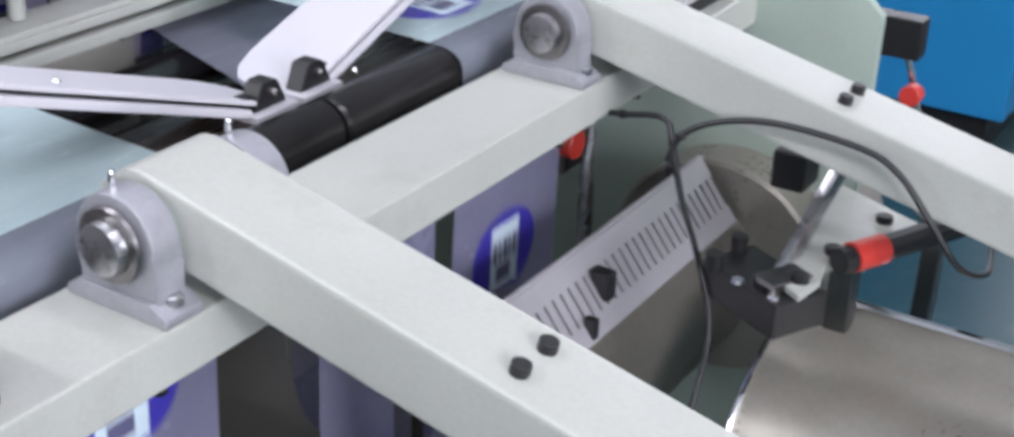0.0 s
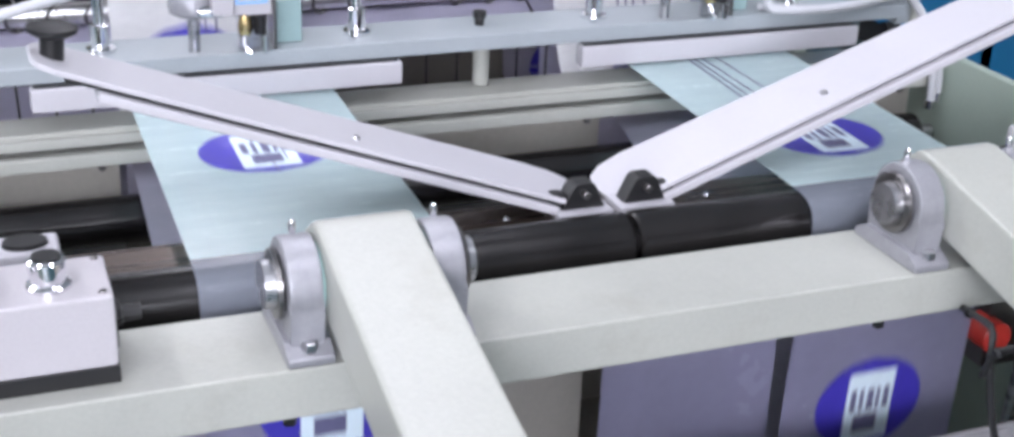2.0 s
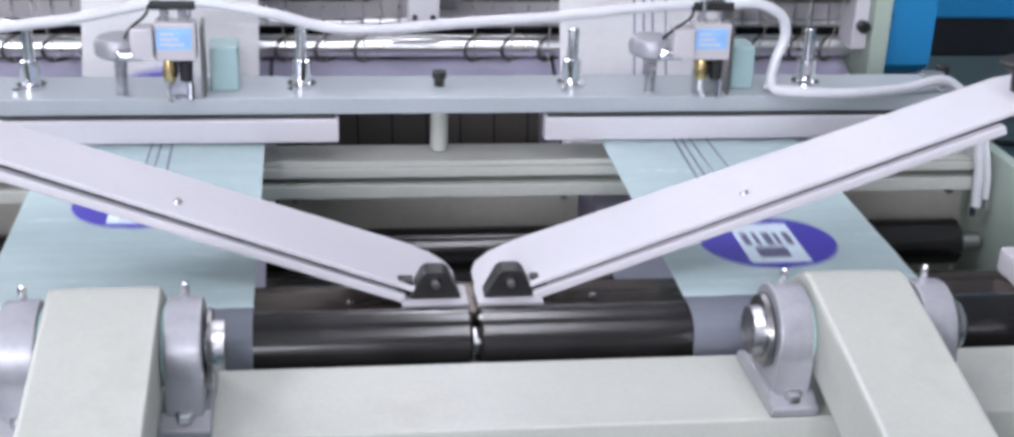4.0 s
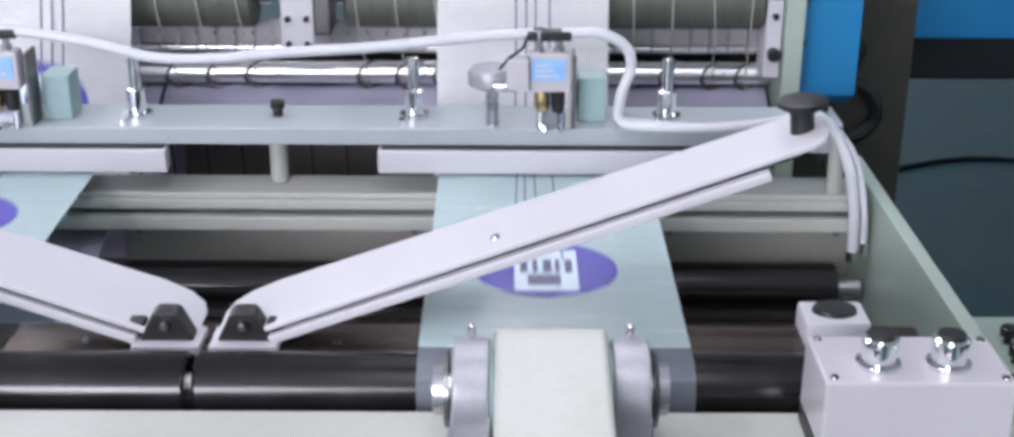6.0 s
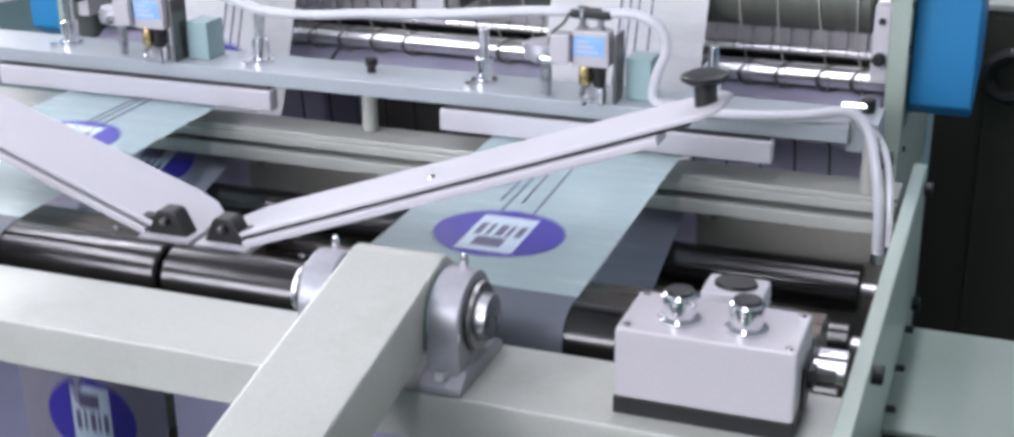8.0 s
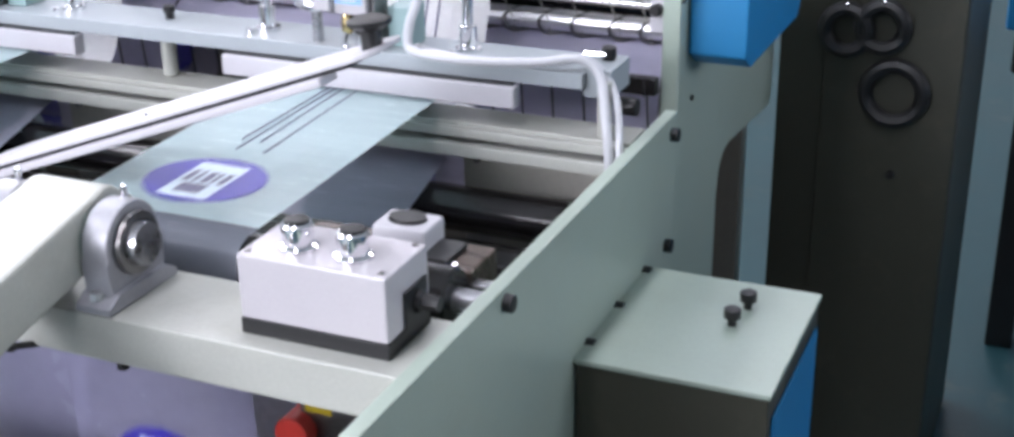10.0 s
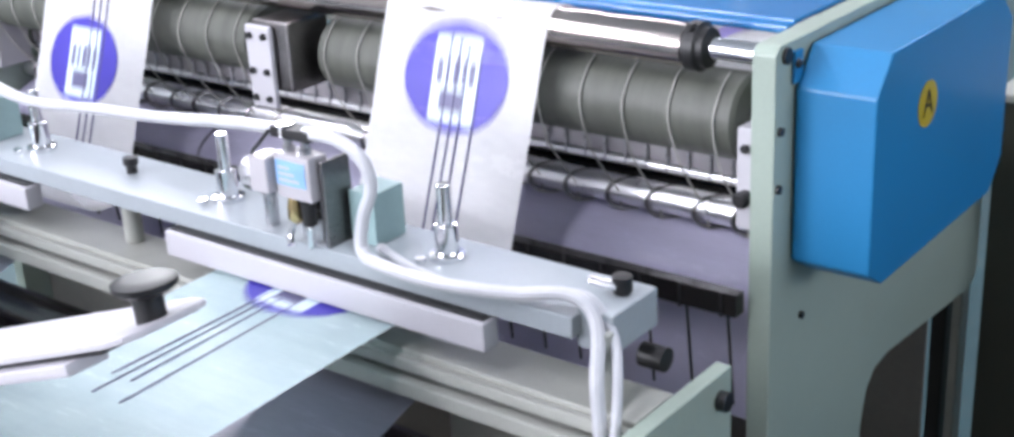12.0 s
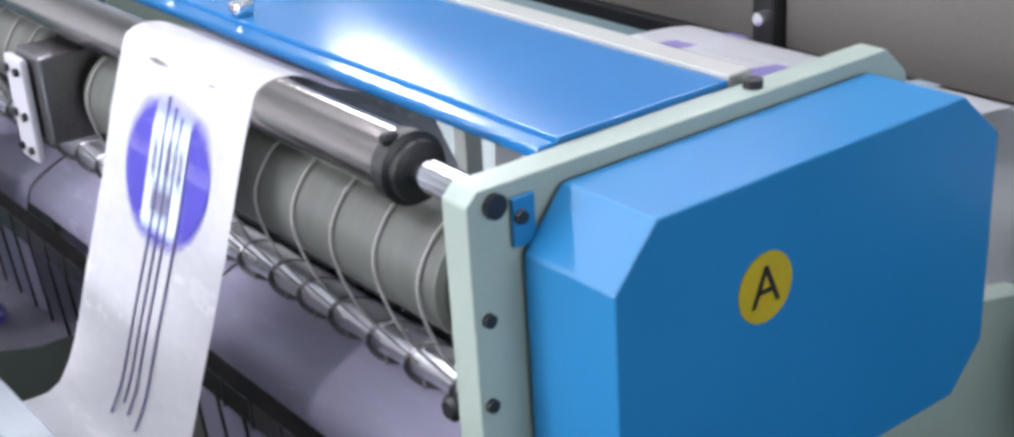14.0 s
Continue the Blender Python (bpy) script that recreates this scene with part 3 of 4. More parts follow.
part("plate", boxed(-0.021, 0.021, -0.008, 0.0, 0.0, 0.1, 0.003), M["white"], br)
part("housing", boxed(-0.019, 0.042, 0.002, 0.07, 0.02, 0.105, 0.004), M["darksteel"], br, "dark roller housing")
for bx in (-0.012, 0.012):
    for bz in (0.012, 0.045, 0.088):
        part("bolt", lathe([(-0.012, 0.004), (-0.008, 0.004)], "y", (bx, 0, bz), 10), M["blackpl"], br)

cords = [x for x in np.arange(-0.6, 0.62, 0.052) if abs(x) > 0.05]
for cx in cords:
    c = thing("cord", "thin pale stripper cord from the rubber roller to the rod", "cord", group="stripper cords")
    lean = 0.010 * noise.noise(Vector((cx * 40, 0, 0)))
    pts = [(cx - 0.002, 0.765, 1.1935), (cx, 0.744, 1.182), (cx + lean * 0.3, 0.7285, 1.15), (cx + 0.003 + lean, 0.742, 1.10), (cx + 0.006 + lean, 0.768, 1.06), (cx + 0.008 + lean, 0.7855, 1.036), (cx + 0.010 + lean, 0.788, 1.014)]
    part("line", tube(pts, 0.0010, 6, 4), M["cord"], c)
    # The shaded scallops under the rod are put in as dark loops.
    turn = [(0.020 * math.cos(t) + cx + 0.014 + lean, 0.80 + 0.0165 * math.cos(t), 1.0300 + 0.0175 * math.sin(t)) for t in np.linspace(0, 2 * math.pi, 17)]
    part("loop", tube(turn, 0.0024, 8, 2), M["darksteel"], c, "dark cord loop round the rod, shade put into its colour")

# ---- film ----
LANES = ((0.197, 0.437), (-0.437, -0.197))
PITCH, LOGOS = 0.42, 8


def film_line(bottom):
    """The closed line of (y, z) that the film follows, from the top roller on."""
    return [(0.775, 1.236), (0.765, 1.2405), (0.748, 1.2430), (0.733, 1.2375), (0.7255, 1.222), (0.71, 1.18), (0.69, 1.12), (0.66, 1.04), (0.642, 0.99), (0.622, 0.955), (0.598, 0.949), (0.570, 0.956), (0.546, 0.990), (0.52, 1.010), (0.50, 1.0165),
            (0.43, 1.0195), (0.25, 1.015), (0.06, 1.0105), (0.03, 1.0095), (0.004, 1.007), (-0.012, 0.996), (-0.0155, 0.975), (-0.0145, 0.95), (-0.005, 0.75), (0.0, bottom + 0.06), (0.03, bottom),
            (0.13, bottom - 0.03), (0.22, bottom), (0.25, bottom + 0.06), (0.252, 0.79), (0.262, 0.860), (0.31, 0.893), (0.405, 0.920), (0.495, 0.946), (0.52, 0.940), (0.53, 0.915), (0.535, 0.875), (0.56, 0.858), (0.65, 0.82), (0.76, 0.80), (0.876, 0.87), (0.876, 1.15), (0.815, 1.215), (0.775, 1.236)]


def line_length(line):
    return sum(math.hypot(b[0] - a[0], b[1] - a[1]) for a, b in zip(line, line[1:]))


lo_b, hi_b = 0.05, 0.6
for step in range(40):
    mid_b = (lo_b + hi_b) / 2
    lo_b, hi_b = (mid_b, hi_b) if line_length(film_line(mid_b)) > PITCH * LOGOS else (lo_b, mid_b)
LINE = film_line(lo_b)
ALONG = [0.0]
for p, q in zip(LINE, LINE[1:]):
    ALONG.append(ALONG[-1] + math.hypot(q[0] - p[0], q[1] - p[1]))
LOOP = ALONG[-1]


def on_line(d):
    d %= LOOP
    return float(np.interp(d, ALONG, [p[0] for p in LINE])), float(np.interp(d, ALONG, [p[1] for p in LINE]))


webs = []
for k, (a, b) in enumerate(LANES):
    web = thing("film_web", "pale translucent plastic film with violet emblems running through the rollers", "plastic film", group="film lanes")
    webs.append(web)
    part("upper_sheet", ribbon(LINE[0:15], a - 0.012 + (0.0 if k == 0 else 0.018), b - 0.012 - (0.020 if k == 0 else 0.0), wave=0.0006, fine=2), M["film"], web)
    part("roller_wrap", ribbon(LINE[18:23], a, b, fine=4), M["film_wrap"], web, "film round the draw roller, silvery sheen put into its colour")
    part("flat_sheet", ribbon(LINE[14:19], a, b, wave=0.0006, fine=6), M["film_aqua"], web, "aqua-tinted flat run of the film")
    # Lower runs of the same film, their shade put into lilac colours.
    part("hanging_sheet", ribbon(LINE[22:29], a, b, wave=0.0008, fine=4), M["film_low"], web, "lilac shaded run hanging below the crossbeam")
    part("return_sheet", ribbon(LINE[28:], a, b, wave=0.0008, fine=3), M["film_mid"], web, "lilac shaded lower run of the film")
    for j, off in enumerate((0.088, 0.101, 0.113, 0.131) if k == 0 else (0.112, 0.126, 0.140)):
        cx = a + off
        up = [(cx + 0.0012 * math.sin(9 * d), y - 0.0011, z) for d in np.arange(0.075 + 0.006 * j, 0.34, 0.02) for y, z in (on_line(d),)]
        part("crease", tube(up, 0.0011, 6, 2), M["inkgrey"], web, "dark pressed crease line")
        fl = [(cx + 0.004 * math.sin(5 * d + j), y, z + 0.0008) for d in np.arange(0.52, 0.78 + 0.03 * (j % 2), 0.03) for y, z in (on_line(d),)]
        part("crease", tube(fl, 0.0008, 6, 2), M["inkgrey"], web, "dark pressed crease line")


def emblem_strip(j, n):
    """One band across the printed oval emblem: violet lobes, a pale middle and bars in place of letters."""
    half, wide, pale = 0.060, 0.070, 0.031
    s0, s1 = -half + 2 * half * j / n, -half + 2 * half * (j + 1) / n
    bm = bmesh.new()

    def w(v):
        return wide * math.sqrt(max(0.0, 1 - (v / half) ** 2)) + 0.0005

    def patch(x0a, x0b, x1a, x1b, va, vb, slot, t):
        vs = [bm.verts.new((x, v, h)) for h in (-t, t) for x, v in ((x0a, va), (x1a, va), (x1b, vb), (x0b, vb))]
        for q in ((0, 3, 2, 1), (4, 5, 6, 7), (0, 1, 5, 4), (1, 2, 6, 5), (2, 3, 7, 6), (3, 0, 4, 7)):
            bm.faces.new([vs[i] for i in q]).material_index = slot

    for i in range(3):
        va, vb = s0 + (s1 - s0) * i / 3, s0 + (s1 - s0) * (i + 1) / 3
        wa, wb = w(va), w(vb)
        mid = (va + vb) / 2
        c = pale if -0.042 < mid < 0.052 else 0.0
        if min(wa, wb) <= c + 0.001 or c == 0.0:
            patch(-wa, -wb, wa, wb, va, vb, 0, 0.0010)
            continue
        patch(-wa, -wb, -c, -c, va, vb, 0, 0.0010)
        patch(c, c, wa, wb, va, vb, 0, 0.0010)
        patch(-c, -c, c, c, va, vb, 1, 0.0009)
        if 0.016 < mid < 0.036:
            patch(-0.014, -0.014, 0.018, 0.018, va, vb, 2, 0.0012)
        if -0.022 < mid < 0.006:
            for g, wd in ((-0.0225, 0.0036), (-0.0115, 0.0022), (-0.0015, 0.0042), (0.0105, 0.0024), (0.0215, 0.0036)):
                patch(g - wd, g - wd, g + wd, g + wd, va, vb, 2, 0.0012)
    me = bpy.data.meshes.new("printed_band")
    bm.to_mesh(me)
    bm.free()
    for key in ("ink", "inkpale", "inkgrey"):
        me.materials.append(M[key])
    return me


BANDS = 7
band_meshes = [emblem_strip(j, BANDS) for j in range(BANDS)]
# film travel: seconds and metres past a whole number of pitches
TRAVEL = [(0, 0, 0.04), (0.5, 2, 0.22), (1, 5, 0.028), (1.5, 7, 0.195), (2, 10, 0.008), (2.5, 12, 0.225), (5, 25, 0.012), (5.5, 27, 0.205), (6, 30, -0.03), (6.5, 32, 0.215), (7, 35, -0.008),
          (7.5, 37, 0.21), (8, 40, 0.008), (8.5, 42, 0.165), (11, 55, 0.096), (11.5, 57, 0.276), (12, 60, 0.124), (12.5, 62, 0.272), (13, 65, 0.148), (13.5, 67, 0.304), (14, 70, 0.132)]
emblems = []
for k, web in enumerate(webs):
    for e in range(LOGOS):
        for j in range(BANDS):
            ob = new("printed_band", band_meshes[j])
            ob.parent = web
            emblems.append((ob, k, sum(LANES[k]) / 2 - (0.004 if k == 0 else 0.0), e * PITCH + 0.120 * ((j + 0.5) / BANDS - 0.5), 0.120 * ((j + 0.5) / BANDS - 0.5)))

# lilac film between the lanes and behind the chrome rod, shade in its tone
low = thing("lower_film", "shaded lilac plastic film hanging from the draw rollers below the crossbeam", "plastic film")
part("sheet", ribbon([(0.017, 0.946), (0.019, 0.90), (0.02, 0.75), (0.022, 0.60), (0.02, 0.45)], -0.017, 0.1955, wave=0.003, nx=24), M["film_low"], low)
rear = thing("rear_film", "lilac plastic film hanging behind the chrome rod", "plastic film")
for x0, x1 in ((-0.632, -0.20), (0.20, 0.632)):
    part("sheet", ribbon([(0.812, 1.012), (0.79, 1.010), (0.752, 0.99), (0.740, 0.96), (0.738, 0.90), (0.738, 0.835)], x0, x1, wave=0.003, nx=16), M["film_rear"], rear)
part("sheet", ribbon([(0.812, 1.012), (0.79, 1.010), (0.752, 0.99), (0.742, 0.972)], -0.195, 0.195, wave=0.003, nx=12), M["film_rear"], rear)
for cx in np.arange(-0.6, 0.63, 0.047):
    c = thing("cord", "dark thin cord hanging under the black crossbar", "cord", group="hanging cords")
    part("line", tube([(cx, 0.712, 0.98), (cx + 0.002, 0.715, 0.93), (cx + 0.004, 0.72, 0.86)], 0.0016, 5, 3), M["blackpl"], c)

# ---- cabinet and neighbours ----
cab = thing("tall_cabinet", "olive-grey steel cabinet behind the machine", "cabinet", (0.83, 1.505, 0))
part("body", boxed(-0.155, 0.155, -0.2, 0.25, 0.0, 1.03, 0.004), M["olive"], cab)
part("top", boxed(-0.16, 0.16, -0.205, 0.255, 1.03, 1.042, 0.003), M["cream"], cab, "cream top edge")
part("door", boxed(-0.075, 0.152, -0.206, -0.2, 0.03, 1.02, 0.002), M["olive"], cab)
part("lock", lathe([(-0.215, 0.006), (-0.206, 0.008)], "y", (0.054, 0, 0.672), 12), M["blackpl"], cab, "small black lock")
for rx, rz, rr in ((0.048, 0.822, 0.048), (-0.04, 0.925, 0.036), (0.02, 0.935, 0.036)):
    ring = thing("cable_ring", "black coiled cable ring hanging on the cabinet", "cable", (0.83 + rx, 1.288, rz), group="cable rings")
    part("coil", tube([(rr * math.cos(t), -0.002 * math.sin(3 * t), rr * math.sin(t)) for t in np.linspace(0, 2 * math.pi, 25)], 0.013, 8, 2), M["blackpl"], ring)
    part("hook", tube([(0, 0.012, rr), (0, -0.004, rr + 0.002), (0, -0.012, rr + 0.012)], 0.002, 6, 3), M["steel"], ring)
clutter = thing("tool_tray", "pale tray of bright metal tools on the cabinet", "tray", (0.86, 1.455, 1.042))
part("tray", boxed(-0.09, 0.09, -0.09, 0.09, 0.0, 0.012, 0.003), M["white"], clutter)
for k in range(6):
    part("tool", rod(-0.06, 0.06, 0.005, "x", (0, -0.07 + 0.028 * k, 0.018), 10), M["steel"], clutter)
nb = thing("neighbour_machine", "blue painted machine housing standing further back", "machine", (1.9, 2.3, 0))
part("housing", boxed(-0.9, 0.9, -0.3, 0.4, 0.76, 1.5, 0.01), M["blue"], nb)
part("skirt", boxed(-0.88, 0.88, -0.28, 0.38, 0.66, 0.76, 0.01), M["blackpl"], nb, "black lower skirt")
for lx in (-0.83, 0.83):
    for ly in (-0.23, 0.33):
        part("leg", boxed(lx - 0.03, lx + 0.03, ly - 0.03, ly + 0.03, 0.0, 0.66, 0.004), M["blackpl"], nb)
fw = thing("floor_cable", "thin black cable lying on the floor", "cable")
part("line", tube([(1.2, 3.0, 0.008), (1.8, 3.3, 0.008), (2.4, 3.2, 0.008), (3.0, 3.6, 0.008), (4.2, 3.7, 0.008)], 0.008, 8, 6), M["blackpl"], fw)
na = thing("neighbour_machine", "blue painted machine housing standing beside the line", "machine", (3.2, 1.9, 0))
part("housing", boxed(-0.5, 0.6, -2.0, 1.6, 0.12, 1.25, 0.01), M["blue"], na)
part("plinth", boxed(-0.45, 0.55, -1.95, 1.55, 0.0, 0.12, 0.005), M["blackpl"], na)
bc = thing("beige_cabinet", "beige-grey steel cabinet beside the line", "cabinet", (1.88, 0.9, 0))
part("body", boxed(-0.13, 0.13, -0.1, 0.11, 0.03, 1.0, 0.005), M["beige"], bc)
part("plinth", boxed(-0.12, 0.12, -0.09, 0.1, 0.0, 0.03, 0.002), M["blackpl"], bc)

# rear of the line
for x0, x1 in ((-1.0, 0.175), (0.215, 0.57)):
    bd = thing("guard_board", "brown-grey guard board behind the roller unit", "board", (0, 1.5, 0), "guard boards")
    part("board", boxed(x0, x1, 0.0, 0.02, 1.055, 1.65, 0.003), M["board"], bd)
    part("edge_bar", boxed(x0, x1, -0.012, 0.025, 1.035, 1.055, 0.003), M["blackpl"], bd, "black lower edge bar")
    for px in (x0 + 0.04, x1 - 0.02):
        part("leg", boxed(px - 0.012, px + 0.012, 0.0, 0.024, 0.0, 1.036, 0.002), M["blackpl"], bd)
jt = thing("board_clamp", "black clamp with a bright bolt between the guard boards", "clamp", (0.195, 1.495, 1.10))
part("body", boxed(-0.016, 0.016, -0.012, 0.02, -0.05, 0.03, 0.004), M["blackpl"], jt)
part("bolt", lathe([(-0.02, 0.008), (-0.012, 0.009)], "y", (0, 0, -0.01), 12), M["chrome"], jt)
rf = thing("rear_web", "white film with violet bands behind the top cover", "plastic film")
part("sheet", ribbon([(1.14, 0.85), (1.15, 1.05), (1.18, 1.092), (1.30, 1.088), (1.46, 1.07), (1.475, 1.0), (1.475, 0.7)], 0.12, 0.55, wave=0.001), M["film"], rf)
for bx in (0.17, 0.31, 0.43):
    part("print_band", ribbon([(1.18, 1.096), (1.30, 1.092), (1.458, 1.074)], bx, bx + 0.03, 0.0006, 3), M["inkpale"] if bx > 0.4 else M["bandviolet"], rf, "pale violet printed band")
rt = thing("rear_table", "cream steel table frame under the rear film", "frame")
part("rail", boxed(-0.62, 0.55, 1.26, 1.30, 1.02, 1.05, 0.003), M["cream"], rt)
part("rail", boxed(-0.62, 0.55, 1.60, 1.64, 1.0, 1.03, 0.003), M["cream"], rt)
for px in (-0.6, 0.53):
    for py in (1.262, 1.602):
        part("leg", boxed(px - 0.018, px + 0.018, py, py + 0.036, 0.0, 1.03, 0.003), M["cream"], rt)

# inside of the frame
tray = thing("drip_tray", "brown-grey sheet steel tray inside the machine frame", "tray")
part("sheet", boxed(-0.688, 0.688, 0.0, 1.1, 0.20, 0.21, 0.002), M["board"], tray)
for lx in (-0.6, 0.6):
    for ly in (0.05, 1.05):
        part("foot", boxed(lx - 0.02, lx + 0.02, ly - 0.02, ly + 0.02, 0.0, 0.20, 0.002), M["blackpl"], tray)
inner = thing("inner_panel", "brown-grey sheet steel panel below the rear film", "panel")
part("sheet", boxed(-0.636, 0.636, 0.90, 0.906, 0.21, 1.05, 0.002), M["board"], inner)
part("rear_sheet", boxed(0.30, 0.636, 1.22, 1.226, 0.0, 0.98, 0.002), M["board"], inner)


# ---- sensors and hoses on the guide plate ----
def film_sensor(x):
    ob = thing("film_sensor", "grey film sensor with blue label on the guide plate", "sensor", (x, 0.440, 1.072), "film sensors")
    part("stand", boxed(-0.014, 0.014, 0.012, 0.020, 0.0, 0.055, 0.001), M["steel"], ob)
    part("body", boxed(-0.023, 0.023, -0.006, 0.020, 0.046, 0.090, 0.003), M["boxwhite"], ob)
    lab = part("label", boxed(-0.020, 0.018, -0.0068, -0.006, 0.060, 0.084, 0.0), M["labelblue"], ob, "pale blue label")
    for k in range(3):
        part("print_bar", boxed(-0.016, 0.010 - 0.006 * k, -0.0074, -0.0068, 0.064 + 0.006 * k, 0.0665 + 0.006 * k, 0.0), M["white"], lab)
    part("clamp", boxed(-0.026, 0.024, -0.004, 0.014, 0.104, 0.115, 0.002), M["blackpl"], ob, "black clamp bar")
    for px in (-0.012, 0.010):
        part("fitting", lathe([(0.090, 0.006), (0.095, 0.006), (0.096, 0.004), (0.106, 0.004)], "z", (px, 0.005, 0), 12), M["steel"], ob)
    part("valve", lathe([(0.020, 0.005), (0.026, 0.008), (0.036, 0.008), (0.046, 0.006)], "z", (-0.008, 0.002, 0), 14), M["brass"], ob, "brass valve")
    part("valve", lathe([(0.022, 0.007), (0.044, 0.008)], "z", (0.010, 0.002, 0), 12), M["blackpl"], ob, "black valve")
    part("elbow", tube([(-0.008, 0.0, 0.024), (-0.010, -0.006, 0.010), (-0.004, -0.012, 0.003)], 0.0035, 8, 4), M["chrome"], ob)
    part("nipple", rod(0.0, 0.022, 0.0045, "z", (0.014, -0.002, 0), 10), M["chrome"], ob)
    part("knob", lathe([(0.044, 0.020), (0.048, 0.027), (0.060, 0.028), (0.067, 0.024), (0.070, 0.012)], "z", (-0.064, 0.022, 0), 24), M["cast"], ob, "round grey adjusting knob")
    part("knob_stem", lathe([(0.0, 0.007), (0.044, 0.007)], "z", (-0.064, 0.022, 0), 12), M["steel"], ob)
    part("clamp_bolt", lathe([(-0.064, 0.004), (-0.058, 0.007), (-0.036, 0.007)], "x", (0, -0.008, 0.054), 12), M["chrome"], ob, "bright clamp bolt")
    part("bracket", boxed(-0.048, -0.023, -0.016, 0.012, 0.050, 0.086, 0.003), M["boxwhite"], ob)
    part("wire", tube([(-0.056, 0.010, 0.068), (-0.046, -0.010, 0.086), (-0.030, -0.014, 0.100), (-0.026, -0.004, 0.110)], 0.0018, 6, 4), M["blackpl"], ob, "thin black wire")
    part("side_plate", boxed(0.026, 0.030, 0.004, 0.040, 0.0, 0.085, 0.001), M["darksteel"], ob)
    tb = part("relay", boxed(0.034, 0.066, 0.030, 0.072, 0.0, 0.052, 0.002), M["teal"], ob, "teal plastic relay box")
    for k in range(4):
        part("slot", boxed(0.0336, 0.0342, 0.036 + 0.009 * k, 0.038 + 0.009 * k, 0.010, 0.044, 0.0), M["blackpl"], tb)
    return ob


film_sensor(0.322)
film_sensor(-0.292)
hoses = [[(-0.62, 0.44, 1.12), (-0.5, 0.445, 1.15), (-0.40, 0.44, 1.165), (-0.31, 0.443, 1.183), (-0.27, 0.443, 1.184), (-0.19, 0.44, 1.172), (-0.12, 0.44, 1.155), (-0.05, 0.44, 1.154), (0.025, 0.44, 1.161), (0.13, 0.44, 1.168), (0.243, 0.44, 1.180), (0.31, 0.443, 1.183)],
         [(0.335, 0.443, 1.183), (0.375, 0.443, 1.184), (0.405, 0.443, 1.170), (0.413, 0.443, 1.145), (0.403, 0.440, 1.115), (0.402, 0.436, 1.085), (0.432, 0.428, 1.080), (0.50, 0.425, 1.080), (0.57, 0.438, 1.082), (0.622, 0.450, 1.088), (0.648, 0.449, 1.070), (0.664, 0.424, 1.03), (0.672, 0.416, 0.98), (0.674, 0.414, 0.93)],
         [(0.40, 0.462, 1.078), (0.46, 0.440, 1.078), (0.53, 0.432, 1.078), (0.59, 0.452, 1.080), (0.630, 0.462, 1.084), (0.660, 0.455, 1.06), (0.676, 0.436, 1.03), (0.684, 0.418, 0.98), (0.686, 0.416, 0.94)]]
for k, pts in enumerate(hoses):
    h = thing("air_hose", "white plastic air hose along the guide plate", "hose", group="air hoses")
    part("hose", tube(pts, 0.0062 if k < 2 else 0.0045, 10, 6), M["hose"], h)
    part("ferrule", lathe([(-0.006, 0.0075), (0.006, 0.0075)], "z", pts[-1], 12), M["chrome"], h)
for s in (-1, 1):
    eb = thing("end_bracket", "pale painted end bracket of the guide plate with black knob", "bracket", (s * 0.642, 0.485, 0.994), "end brackets")
    part("post", rod(0.0, 0.07, 0.009, "z", (s * 0.012, -0.035, 0), 16), M["cream"], eb)
    part("block", boxed(-0.018, 0.018, -0.03, 0.04, 0.045, 0.082, 0.003), M["platepaint"], eb)
    part("stem", rod(-0.03 * s if s > 0 else 0.0, 0.0 if s > 0 else 0.03, 0.004, "x", (0, 0.006, 0.09), 10), M["chrome"], eb)
    part("knob", lathe([(0.082, 0.007), (0.086, 0.009), (0.098, 0.009), (0.1, 0.006)], "z", (0, 0.012, 0), 16), M["blackpl"], eb, "small black knob")
    part("drop_knob", lathe([(-0.012, 0.011), (0.012, 0.011)], "x", (s * 0.02, 0.03, 0.02), 14), M["blackpl"], eb)

# ---- front guard and drive parts below the swing arms ----
gd = thing("vent_guard", "lilac-white sheet metal guard with vent slots and a rounded worn front", "guard", (0.40, -0.125, 0.0))
gm = pose(0, 0, 0.765, -38)
GX0, GX1 = -0.44, 0.215
for z0, z1 in ((-0.030, 0.0), (-0.100, -0.075)):
    bm = boxed(GX0, GX1, -0.002, 0.002, z0, z1, 0.0)
    bmesh.ops.transform(bm, matrix=gm, verts=bm.verts)
    part("panel", bm, M["guard"], gd)
slots = [GX0 + 0.02 + 0.0175 * k for k in range(36)]
for k, x in enumerate(slots):
    bm = boxed(x + 0.005, x + 0.0175, -0.002, 0.002, -0.075, -0.030, 0.0)
    bmesh.ops.transform(bm, matrix=gm, verts=bm.verts)
    part("slat", bm, M["guard"], gd)
bm = boxed(GX0, GX1, 0.008, 0.010, -0.098, -0.004, 0.0)
bmesh.ops.transform(bm, matrix=gm, verts=bm.verts)
part("backing", bm, M["cast"], gd, "grey plate behind the slots")
bm = tube([(GX0, 0.0, 0.0), (GX1, 0.0, 0.0)], 0.004, 10, 2)
bmesh.ops.transform(bm, matrix=gm, verts=bm.verts)
part("rolled_edge", bm, M["guard"], gd)
bend = [(-0.0616, 0.6862)]
